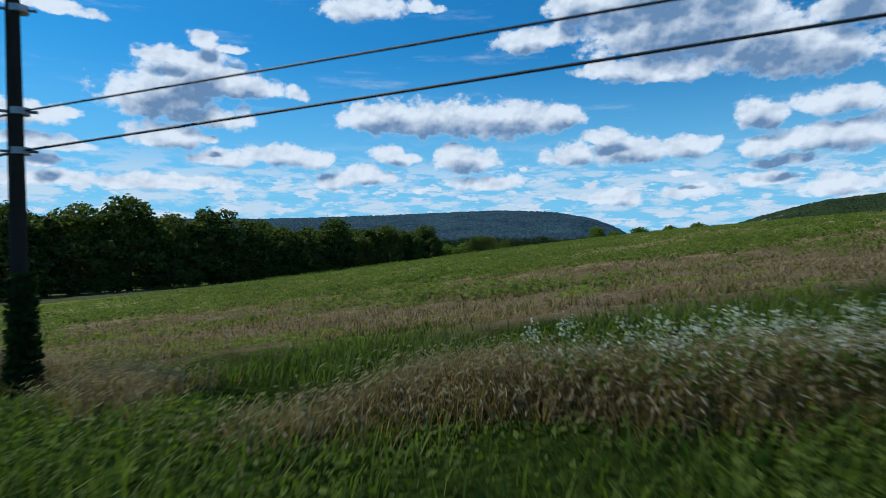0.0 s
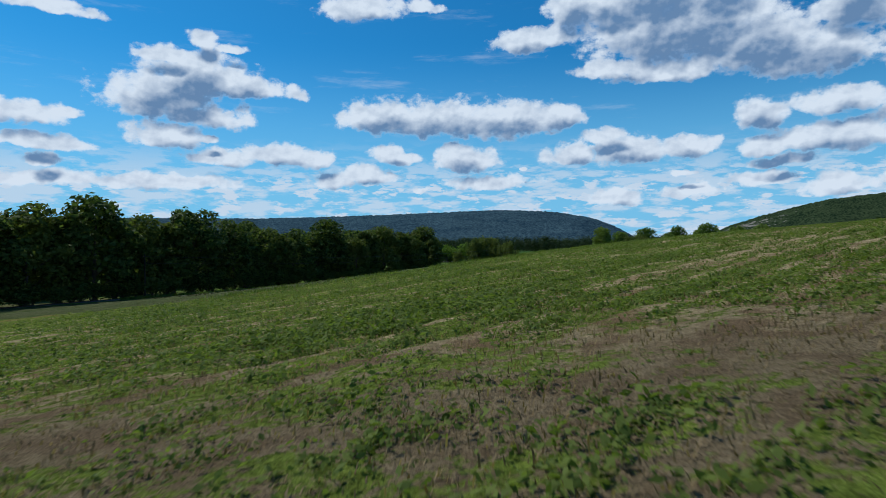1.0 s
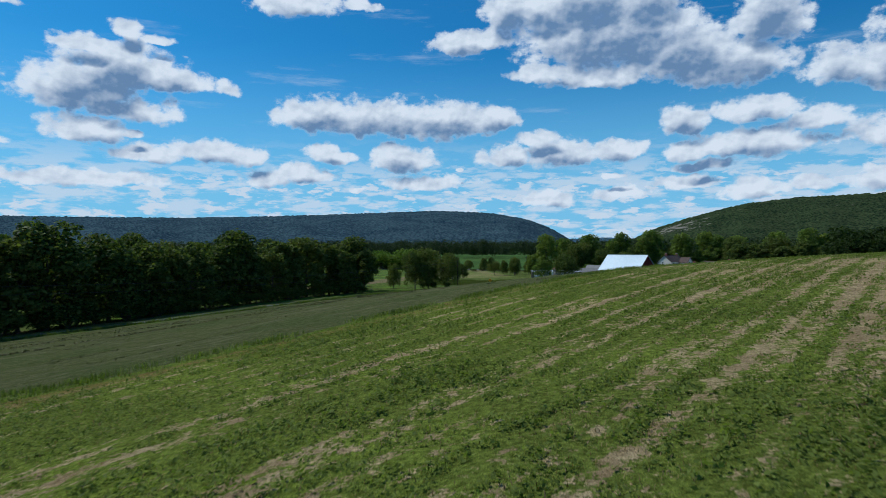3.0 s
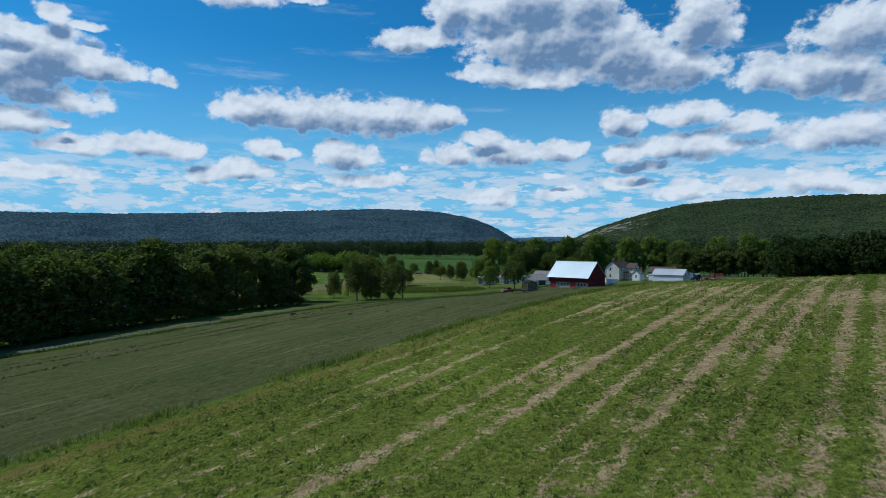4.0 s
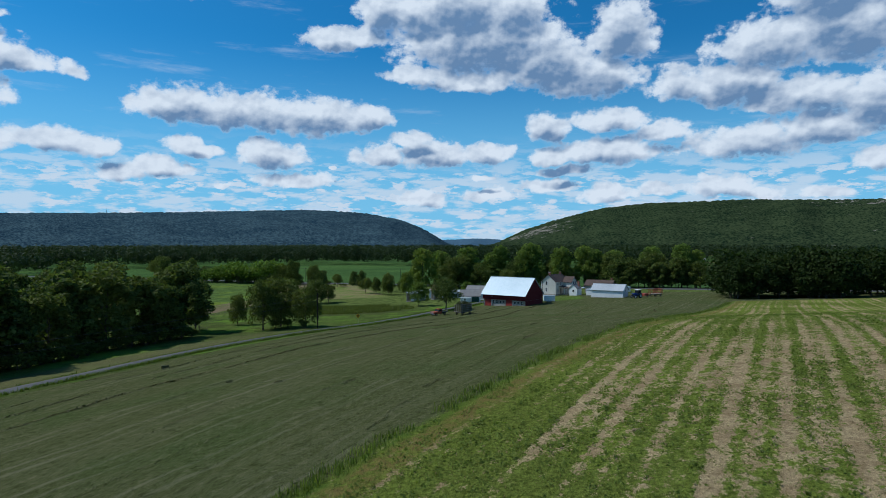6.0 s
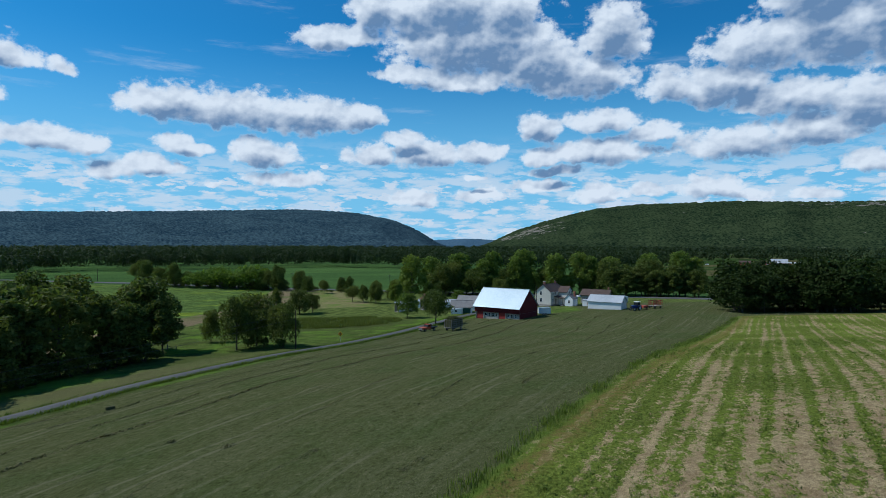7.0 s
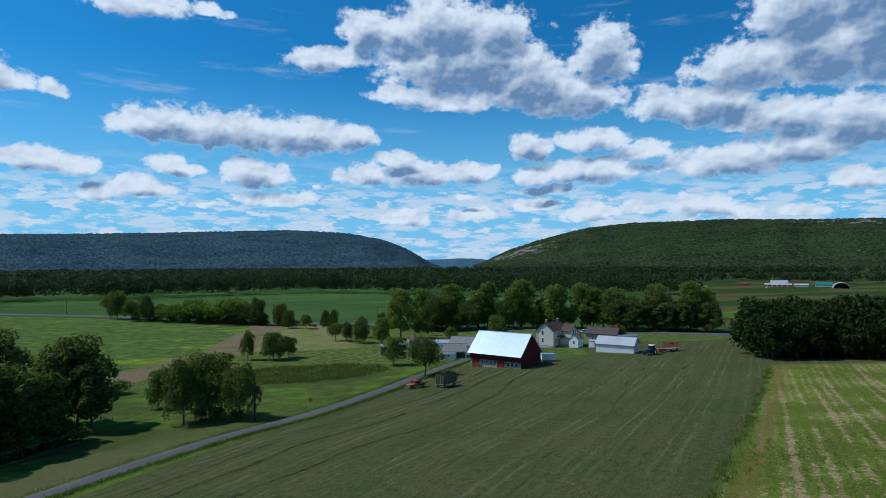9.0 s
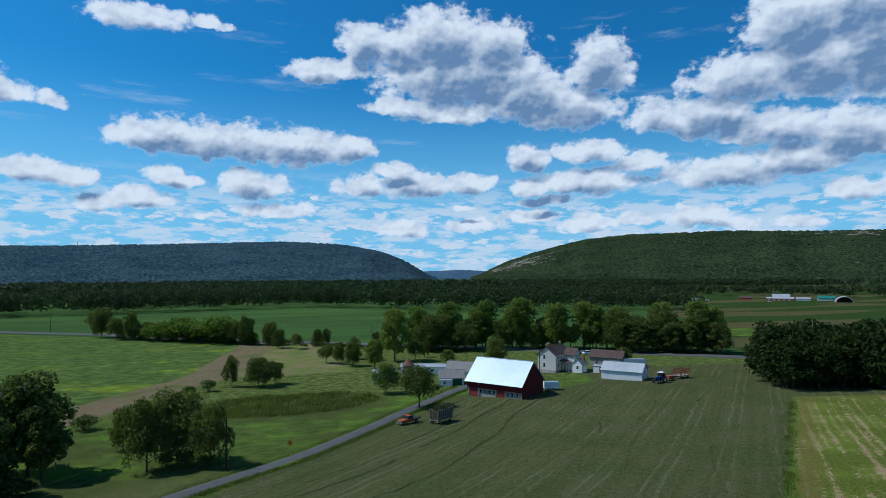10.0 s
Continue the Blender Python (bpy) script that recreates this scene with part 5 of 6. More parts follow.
def wheel(parent, x, y, r, w, rim=STEEL):
    """A tyre with lugs and a dished rim, axle along y."""
    bm = bmesh.new()
    prof = [(-w / 2, r * 0.6), (-w / 2, r * 0.9), (-w * 0.36, r), (w * 0.36, r), (w / 2, r * 0.9), (w / 2, r * 0.6)]
    k = 20
    rings = [[bm.verts.new((x + math.cos(a) * q, y + p, r + math.sin(a) * q)) for p, q in prof] for a in (2 * math.pi * i / k for i in range(k))]
    for i in range(k):
        for j in range(len(prof) - 1):
            bm.faces.new((rings[i][j], rings[i][j + 1], rings[(i + 1) % k][j + 1], rings[(i + 1) % k][j]))
    wh = part("wheel", bm, RUBBER, parent)
    bm = bmesh.new()
    tube(bm, (x, y - w * 0.3, r), (x, y + w * 0.3, r), r * 0.62, r * 0.62, 16)
    tube(bm, (x, y - w * 0.42, r), (x, y + w * 0.42, r), r * 0.2, r * 0.2, 10)
    part("rim", bm, rim, wh)
    return wh


def make_tractor():
    t = thing("tractor", base_at(135.2, 245.6, 197), "blue farm tractor with a white-roofed cab", "tractor")
    part("hood", box(0.5, -0.4, 0.95, 2.75, 0.4, 1.75, 0.12), BLUE, t)
    part("chassis", box(-0.9, -0.3, 0.6, 2.7, 0.3, 1.0, 0.05), DARK, t)
    part("grille", box(2.74, -0.33, 1.0, 2.8, 0.33, 1.6), BLACK, t)
    cab = part("cab", box(-0.95, -0.72, 1.0, 0.55, 0.72, 1.45, 0.05), BLUE, t)
    for x, y in ((-0.9, -0.68), (-0.9, 0.62), (0.42, -0.68), (0.42, 0.62)):
        part("cab_post", box(x, y, 1.4, x + 0.07, y + 0.07, 2.7), BLACK, cab)
    part("window", box(-0.86, -0.64, 1.45, 0.44, 0.64, 2.68), GLASS, cab, "dark cab glass")
    part("cab_roof", box(-1.05, -0.78, 2.7, 0.65, 0.78, 2.9, 0.06), WHITE, cab)
    for s in (-1, 1):
        wheel(t, -0.45, s * 0.85, 0.85, 0.48, WHITE)
        wheel(t, 2.15, s * 0.78, 0.55, 0.34, WHITE)
        part("mudguard", box(-1.15, s * 0.85 - 0.3, 1.62, 0.3, s * 0.85 + 0.3, 1.72, 0.04), BLUE, t)
    part("exhaust", tube(bmesh.new(), (1.0, 0.3, 1.7), (1.0, 0.3, 2.75), 0.045, 0.045, 8), DARK, t)
    b = thing("baler", base_at(139.6, 247.6, 197), "faded red hay baler behind a blue tractor", "baler")
    part("body", box(-1.0, -0.55, 0.5, 1.1, 0.75, 1.35, 0.06), RUST, b)
    part("pickup", box(-0.4, -1.55, 0.25, 0.7, -0.55, 0.8, 0.1), RUST, b)
    part("chute", box(-2.2, -0.25, 0.7, -1.0, 0.35, 1.15, 0.03), RUST, b)
    part("drawbar", tube(bmesh.new(), (1.0, 0.0, 0.55), (2.6, 0.0, 0.5), 0.06, 0.05, 8), DARK, b)
    wheel(b, -0.2, 0.95, 0.38, 0.22)
    wheel(b, -0.2, -1.75, 0.34, 0.2)
    slat_wagon("bale_wagon", base_at(145.6, 249.6, 197), "empty faded red slat-sided bale wagon", RUST, 5.0, 2.3, 1.7, False)


def slat_wagon(name, m, label, mat, L, W, H, loaded):
    w = thing(name, m, label, "wagon")
    part("bed", box(-L / 2, -W / 2, 0.85, L / 2, W / 2, 0.98), PLANK, w)
    part("frame", box(-L / 2 + 0.4, -0.3, 0.55, L / 2 - 0.4, 0.3, 0.85), DARK, w)
    for x in (-L / 2 + 0.05, L / 2 - 0.13):
        for i in range(4):
            y = -W / 2 + 0.03 + i * (W - 0.14) / 3
            part("post", box(x, y, 0.98, x + 0.08, y + 0.08, 0.98 + H), mat, w)
    for y in (-W / 2, W / 2 - 0.06):
        for i in range(8):
            x = -L / 2 + 0.1 + i * (L - 0.3) / 7
            part("post", box(x, y, 0.98, x + 0.09, y + 0.06, 0.98 + H), mat, w)
        for z in (0.35, 0.9, 1.45, H - 0.12):
            part("rail", box(-L / 2, y - 0.03, 0.98 + z, L / 2, y, 0.98 + z + 0.11), mat, w)
    for z in (0.35, 0.9, 1.45, H - 0.12):
        part("rail", box(-L / 2 - 0.03, -W / 2, 0.98 + z, -L / 2, W / 2, 0.98 + z + 0.11), mat, w)
    for x in (-L / 2 + 0.9, L / 2 - 0.9):
        for y in (-W / 2 + 0.15, W / 2 - 0.15):
            wheel(w, x, y, 0.38, 0.22)
    part("tongue", tube(bmesh.new(), (L / 2, 0, 0.6), (L / 2 + 1.6, 0, 0.45), 0.05, 0.04, 8), DARK, w)
    if loaded:
        rr = np.random.RandomState(4)
        c = rr.uniform(-1, 1, (2600, 3)) * (L / 2 - 0.12, W / 2 - 0.12, 0.5)
        hgt = 0.5 + 0.45 * np.cos(c[:, 0] * 0.9) * np.cos(c[:, 1]) + 0.3 * np.sin(c[:, 0] * 3 + c[:, 1] * 2)
        c[:, 2] = 1.0 + rr.uniform(0, 1, 2600) * (H - 0.3 + hgt)
        v = leaf_cards(rr, c, rr.normal(0, 1, c.shape), 0.2)
        part("load", quads("load", v, np.arange(len(v)).reshape(-1, 4)), HAY, w, "loose dark hay")
        part("load_core", box(-L / 2 + 0.15, -W / 2 + 0.15, 0.98, L / 2 - 0.15, W / 2 - 0.15, 0.8 + H), HAY, w)
    return w


def make_pickup():
    p = thing("pickup_truck", base_at(59.0, 233.0, 208), "old orange flatbed pickup parked on mown grass", "truck")
    part("hood", box(1.0, -0.85, 0.65, 2.5, 0.85, 1.12, 0.1), ORANGE, p)
    cab = part("cab", box(-0.45, -0.88, 0.5, 1.05, 0.88, 1.2, 0.08), ORANGE, p)
    bm = box(-0.4, -0.8, 1.2, 0.85, 0.8, 1.78, 0.06)
    for v in bm.verts:
        if v.co.z > 1.5 and v.co.x > 0.4:
            v.co.x -= 0.35
    part("window", bm, GLASS, cab, "dark cab glass")
    part("cab_roof", box(-0.42, -0.82, 1.74, 0.55, 0.82, 1.86, 0.05), ORANGE, cab)
    for y in (-0.8, 0.74):
        part("cab_post", box(-0.42, y, 1.18, -0.3, y + 0.06, 1.78), ORANGE, cab)
        part("cab_post", box(0.42, y, 1.18, 0.5, y + 0.06, 1.78), ORANGE, cab)
    part("bed", box(-2.9, -1.02, 0.85, -0.5, 1.02, 0.98, 0.02), DARK, p)
    for y in (-1.02, 0.96):
        part("bed_rail", box(-2.9, y, 0.98, -0.5, y + 0.06, 1.25), PLANK, p)
    part("headboard", box(-0.62, -1.0, 0.98, -0.55, 1.0, 1.85), DARK, p)
    part("chassis", box(-2.7, -0.4, 0.45, 2.3, 0.4, 0.8), DARK, p)
    part("grille", box(2.48, -0.6, 0.72, 2.55, 0.6, 1.02), STEEL, p)
    part("bumper", box(2.5, -0.9, 0.45, 2.64, 0.9, 0.62, 0.04), STEEL, p)
    for y in (-0.72, 0.72):
        part("headlight", tube(bmesh.new(), (2.5, y, 0.88), (2.58, y, 0.88), 0.1, 0.1, 12), GLASS, p)
    for s in (-1, 1):
        wheel(p, 1.65, s * 0.78, 0.38, 0.24)
        wheel(p, -1.7, s * 0.78, 0.38, 0.3)


def make_trailer(x, y, rz, L, W, H, label, name="cargo_trailer"):
    t = thing(name, base_at(x, y, rz), label, "trailer")
    part("box", box(-L / 2, -W / 2, 0.45, L / 2, W / 2, 0.45 + H, 0.08), WHITE, t)
    part("roof", box(-L / 2 - 0.03, -W / 2 - 0.03, 0.43 + H, L / 2 + 0.03, W / 2 + 0.03, 0.5 + H, 0.03), TIN, t)
    part("skirt", box(-L / 2, -W / 2 + 0.02, 0.38, L / 2, W / 2 - 0.02, 0.47), DARK, t)
    part("door", box(L / 2 - 0.02, -W / 2 + 0.15, 0.6, L / 2 + 0.03, W / 2 - 0.15, 0.35 + H), WHITE, t)
    for s in (-1, 1):
        for dx in (-0.4, 0.4):
            wheel(t, dx, s * (W / 2 + 0.06), 0.32, 0.2)
    part("hitch", tube(bmesh.new(), (-L / 2, 0, 0.5), (-L / 2 - 1.2, 0, 0.48), 0.06, 0.05, 8), DARK, t)
    part("jack", tube(bmesh.new(), (-L / 2 - 0.9, 0, 0.0), (-L / 2 - 0.9, 0, 0.7), 0.04, 0.04, 8), STEEL, t)
    return t


def make_car(x, y, rz, paint, label):
    c = thing("car", base_at(x, y, rz), label, "car")
    part("body", box(-2.3, -0.9, 0.3, 2.3, 0.9, 0.88, 0.14), paint, c)
    bm = box(-1.5, -0.78, 0.86, 1.1, 0.78, 1.42, 0.1)
    for v in bm.verts:
        if v.co.z > 1.2:
            v.co.x = v.co.x * 0.7 - 0.1
    part("window", bm, GLASS, c, "dark car windows")
    part("roof", box(-1.0, -0.66, 1.4, 0.6, 0.66, 1.47, 0.03), paint, c)
    for s in (-1, 1):
        wheel(c, 1.45, s * 0.8, 0.33, 0.22)
        wheel(c, -1.4, s * 0.8, 0.33, 0.22)
        part("headlight", box(2.22, s * 0.62 - 0.15, 0.6, 2.31, s * 0.62 + 0.15, 0.74, 0.03), GLASS, c)


make_tractor()
make_pickup()
slat_wagon("hay_wagon", base_at(65.6, 230.2, 212), "slat-sided wagon piled with dark loose hay", PLANK, 5.2, 2.4, 2.1, True)
make_trailer(104.6, 252.4, -18, 3.9, 2.0, 1.75, "small white enclosed cargo trailer on mown grass")
make_trailer(150.5, 278.0, 160, 7.0, 2.3, 2.1, "white camping trailer parked behind the garage", "camper")
make_car(161.0, 322.0, 0, CAR_WHITE, "white saloon car parked beyond the farmhouse")
for i, (x, y) in enumerate(((620, 650), (634, 640), (560, 720), (585, 712), (720, 560), (735, 552))):
    make_car(x, y, 40 * i, (CAR_WHITE, DARK, CAR_WHITE)[i % 3], "far parked car on the distant farm")


# ---------- signs, poles, wires ----------


def make_sign():
    x, y = 33.0, 217.0
    s = thing("road_sign", base_at(x, y, -25), "orange-yellow diamond warning sign on a thin post", "sign")
    part("post", tube(bmesh.new(), (0, 0, -0.3), (0, 0, 2.3), 0.035, 0.035, 8), STEEL, s)
    bm = box(-0.42, -0.05, -0.42, 0.42, -0.03, 0.42, 0.01)
    bmesh.ops.transform(bm, matrix=Matrix.Translation((0, 0, 2.1)) @ Matrix.Rotation(radians(45), 4, "Y"), verts=bm.verts[:])
    pl = part("plate", bm, YELLOW, s)
    bm = box(-0.08, -0.062, 1.85, 0.08, -0.051, 2.2)
    box(-0.2, -0.062, 2.12, 0.2, -0.051, 2.24, bm=bm)
    part("symbol", bm, BLACK, pl, "plain black bars")


make_sign()


def utility_pole(x, y, tall, label, lean=0.0, arm=True):
    p = thing("utility_pole", base_at(x, y, 20), label, "utility pole")
    bm = bmesh.new()
    pipe(bm, [(lean * k / 5, 0, -0.6 + (tall + 0.6) * k / 5) for k in range(6)], [0.16 - 0.012 * k for k in range(6)], 12)
    part("shaft", bm, POLE, p)
    if arm:
        part("crossarm", box(lean - 1.1, -0.06, tall - 0.7, lean + 1.1, 0.06, tall - 0.56, 0.01), POLE, p)
        for xx in (-1.0, -0.4, 0.4, 1.0):
            bm = tube(bmesh.new(), (lean + xx, 0, tall - 0.56), (lean + xx, 0, tall - 0.36), 0.05, 0.03, 8)
            part("insulator", bm, STEEL, p)
    return p


def wire(a, b, r, sag, label):
    """A hanging cable from a to b."""
    a, b = Vector(a), Vector(b)
    bm = bmesh.new()
    k = 24
    pts = [a.lerp(b, i / k) - Vector((0, 0, sag * 4 * (i / k) * (1 - i / k))) for i in range(k + 1)]
    pipe(bm, pts, [r] * (k + 1), 6)
    ob = new("cable", bpy.data.meshes.new("cable"))
    bm.to_mesh(ob.data)
    bm.free()
    ob.data.materials.append(WIRE)
    return tagged(ob, label, "cable")


p = utility_pole(-7.35, 10.9, 9.2, "dark wooden utility pole overgrown with ivy at its foot", -0.12)
for z in (4.25, 4.95, 6.75):
    bm = bmesh.new()
    tube(bm, (-0.3, 0, z), (0.28, 0, z), 0.03, 0.03, 8)
    tube(bm, (0.0, 0, z - 0.06), (0.0, 0, z + 0.06), 0.165, 0.165, 12)
    part("bracket", bm, STEEL, p)
rv = np.random.RandomState(9)
k = 1500
a = rv.uniform(0, 6.28, k)
zz = rv.uniform(0, 1, k) ** 1.3 * 2.1
rad = 0.16 + rv.uniform(0, 0.17, k) * (1.15 - zz / 2.4)
c = np.stack([np.cos(a) * rad, np.sin(a) * rad, zz], 1)
v = leaf_cards(rv, c, np.stack([np.cos(a), np.sin(a), 0 * a], 1), 0.06, 0.5, 0.8)
part("ivy", quads("ivy", v, np.arange(len(v)).reshape(-1, 4)), LEAF_SHADED, p, "dark ivy leaves round the foot")
px, py, pz = -7.35, 10.9, gz(-7.35, 10.9)
ex, ey = 36.0, -5.4
utility_pole(ex, ey, 9.2, "dark wooden utility pole by the first road")
wire((px, py, pz + 4.95), (ex, ey, pz + 6.6), 0.018, 0.12, "black overhead cable strung from a pole")
wire((px, py, pz + 4.25), (ex, ey, pz + 6.55), 0.021, 0.12, "thick black overhead cable strung from a pole")
wire((px, py, pz + 4.95), (-50, 27, pz + 3.6), 0.022, 0.5, "black overhead cable strung from a pole")
wire((px, py, pz + 4.25), (-50, 27, pz + 2.9), 0.026, 0.5, "thick black overhead cable strung from a pole")
# poles and wires along the lane
lane_poles = [(-58, 127.5), (22.5, 211.9)]
for x, y in lane_poles:
    utility_pole(x, y, 8.4, "thin weathered utility pole beside the lane", arm=False)
for (ax, ay), (bx, by) in zip(lane_poles, lane_poles[1:]):
    for dz in (7.9, 6.6):
        wire((ax, ay, gz(ax, ay) + dz), (bx, by, gz(bx, by) + dz), 0.022, 1.4, "thin overhead cable along the lane")
utility_pole(114.8, 277.5, 8.0, "thin weathered utility pole by the farmhouse", arm=False)
wire((114.8, 277.5, gz(114.8, 277.5) + 7.6), (165, 330, gz(165, 330) + 9), 0.02, 0.8, "thin overhead cable by the farmhouse")
for x, y in ((-84, 545), (-40, 515), (40, 459), (92, 417)):
    utility_pole(x, y, 8.5, "thin utility pole along the country road")
# fence brace on the lawn
f = thing("fence_brace", base_at(-4.8, 226.6, 20), "weathered wooden fence post with a brace", "fence post")
part("post", box(-0.09, -0.09, -0.4, 0.09, 0.09, 1.35, 0.015), PLANK, f)
part("brace", tube(bmesh.new(), (0.05, 0, 1.0), (1.9, 0.2, 0.15), 0.05, 0.05, 8), PLANK, f)
part("short_post", box(1.85, 0.1, -0.4, 2.0, 0.25, 0.7, 0.015), PLANK, f)
# masts on the far ridge
for az_deg, tall in ((-11.35, 48), (-8.75, 40), (-8.3, 36)):
    x, y = math.sin(radians(az_deg)) * 3690, math.cos(radians(az_deg)) * 3690
    t = thing("radio_mast", pose(x, y, 150), "thin radio mast on the wooded ridge", "mast")
    bm = bmesh.new()
    for dx, dy in ((-1.5, -1), (1.5, -1), (0, 1.5)):
        tube(bm, (dx, dy, 0), (dx * 0.3, dy * 0.3, tall), 0.7, 0.45, 6)
    part("lattice", bm, STEEL, t)
    part("antenna", tube(bmesh.new(), (0, 0, tall), (0, 0, tall + 8), 0.5, 0.3, 6), STEEL, t)

# a dark bale left on the mown field
b = thing("hay_bale", base_at(-4.2, 161.5, 25), "small dark hay bale forgotten on mown grass", "hay bale")
part("body", box(-0.5, -0.25, 0.0, 0.5, 0.25, 0.42, 0.06), HAY, b)
rv = np.random.RandomState(2)
c = rv.uniform(-1, 1, (260, 3)) * (0.52, 0.27, 0.22) + (0, 0, 0.22)
v = leaf_cards(rv, c, rv.normal(0, 1, c.shape), 0.07)
part("loose_straw", quads("loose_straw", v, np.arange(len(v)).reshape(-1, 4)), HAY, b)

# ---------- grass, weeds and hay ----------


def blades(rg, base, tall, width, lean, seg2=True):
    """Bent blades of grass from their feet: two faces each, tapering to the tip."""
    k = len(base)
    a = rg.uniform(0, 2 * np.pi, k)
    u = np.stack([np.cos(a), np.sin(a), 0 * a], 1)
    w = np.stack([-np.sin(a), np.cos(a), 0 * a], 1)
    tall, width, lean = tall[:, None], width[:, None], lean[:, None]
    up = np.array([0, 0, 1.0])
    p0 = base
    p1 = base + up * tall * 0.6 + u * lean * tall * 0.35
    p2 = base + up * tall * (1 - 0.25 * lean) + u * lean * tall * 1.0
    v = np.stack([p0 - w * width, p0 + w * width, p1 + w * width * 0.8, p1 - w * width * 0.8, p2 + w * width * 0.15, p2 - w * width * 0.15], 1)
    q = np.arange(k)[:, None] * 6
    f = np.concatenate([q + np.array([0, 1, 2, 3]), q + np.array([3, 2, 4, 5])], 1).reshape(-1, 4)
    return v.reshape(-1, 3), f


def stuff(name, v, f, mat, label, category):
    ob = new(name, quads(name, v, f))
    ob.data.materials.append(mat)
    return tagged(ob, label, category, kind="stuff")


def soft(x, y, s, seed=0.0):
    """A soft random field between about -1 and 1."""
    return (np.sin(x * s + 1.3 * np.sin(y * s * 0.7 + seed) + seed * 1.7) + np.sin(y * s * 1.13 + 1.1 * np.sin(x * s * 0.9 - seed) + seed * 0.6)) * 0.5


def on_ground(x, y):
    return np.stack([x, y, height(x, y) + 0.0], 1)


def in_stubble(x, y):
    line = (x - 37) * 0.6455 - (y - 121) * 0.7638
    return np.maximum(line, 73.5 - y)


vr = np.random.RandomState(33)
# leafy clumps of weeds over the stubble, thinning with the distance from the flight line
cx, cy = [], []
for lo, hi, half, num in ((11.5, 45, 36, 22000), (45, 75, 50, 17000), (75, 110, 54, 13000), (110, 155, 58, 8000)):
    y = vr.uniform(lo, hi, num * 4)
    u = vr.uniform(-1, 1, num * 4)
    x = u * half + np.interp(y, (15, 60, 90, 150), (2, 4, 24, 70))
    acr = x * 0.683 - y * 0.73
    alo = x * 0.73 + y * 0.683
    strips = 0.26 * np.sin(0.77 * acr + 1.1 * np.sin(0.04 * alo)) + 0.42 * np.sin(2.15 * acr + 1.2 + np.sin(0.06 * alo)) + 0.5 * np.sin(4.19 * acr + 0.4 + 0.5 * np.sin(0.09 * alo))
    score = 0.6 * soft(x, y, 0.35, 1.0) + 0.6 * soft(x, y, 1.9, 2.0) - 0.9 * strips * np.clip((y - 24) / 12, 0.3, 1) + vr.normal(0, 0.4, len(x)) - 0.2 * np.clip((60 - y) / 30, 0, 1) - 0.45 * np.clip((30 - y) / 5, 0, 1) - 1.2 * np.clip((18.5 - y) / 1.5, 0, 1)
    keep = (in_stubble(x, y) > 0.3) & (score > 0.0) & (vr.uniform(0, 1.0, len(x)) < np.clip((1 - np.abs(u)) / 0.45, 0, 1))
    cx.append(x[keep][:num])
    cy.append(y[keep][:num])
cx, cy = np.concatenate(cx), np.concatenate(cy)
m = 5
size = np.repeat(vr.uniform(0.5, 1.35, len(cx)) * (1 + 0.25 * soft(cx, cy, 0.25, 8.0)), m)
dirs = vr.normal(0, 1, (len(size), 3))
dirs[:, 2] = np.abs(dirs[:, 2])
dirs /= np.linalg.norm(dirs, axis=1)[:, None]
feet = on_ground(np.repeat(cx, m), np.repeat(cy, m))
c = feet + dirs * (size * 0.17)[:, None] * np.array([1, 1, 1.25])
nrm = dirs * 0.7 + (0, 0, 0.6)
v = leaf_cards(vr, c, nrm, 0.074 * size, 0.4, 0.5)
stuff("field_weeds", v, np.arange(len(v)).reshape(-1, 4), WEED, "low leafy green weeds growing in rows through the stubble", "weeds")
# dry straw between them
y = 13 + 87 * vr.uniform(0, 1, 70000) ** 1.6
x = vr.uniform(-1, 1, 70000) * np.interp(y, (14, 100), (20, 40)) + np.interp(y, (15, 60, 90), (2, 4, 24))
keep = (in_stubble(x, y) > 0) & (vr.uniform(0, 1, len(x)) < np.interp(y, (14, 30, 60, 100), (1.0, 0.9, 0.5, 0.35)))
x, y = x[keep], y[keep]
v, f = blades(vr, on_ground(x, y), vr.uniform(0.06, 0.2, len(x)), vr.uniform(0.008, 0.02, len(x)), vr.uniform(0.2, 1.4, len(x)))
stuff("straw", v, f, STRAW, "short dry straw lying and standing in the stubble", "straw")
# taller weeds along the field's border
t = vr.uniform(0, 1, 3600)
bxx = -25 + 165 * t
byy = np.maximum(73.5, 121 + (bxx - 37) * 0.845) + vr.normal(0.3, 0.55, len(t))
keep = soft(bxx, byy, 0.6, 4.0) + vr.normal(0, 0.3, len(t)) > -0.15
bxx, byy = np.repeat(bxx[keep], 5), np.repeat(byy[keep], 5)
bxx, byy = bxx + vr.normal(0, 0.2, len(bxx)), byy + vr.normal(0, 0.2, len(byy))
v, f = blades(vr, on_ground(bxx, byy), vr.uniform(0.2, 0.55, len(bxx)), vr.uniform(0.012, 0.03, len(bxx)), vr.uniform(0.1, 0.6, len(bxx)))
stuff("border_weeds", v, f, WEED, "ragged taller weeds along the border of two fields", "weeds")

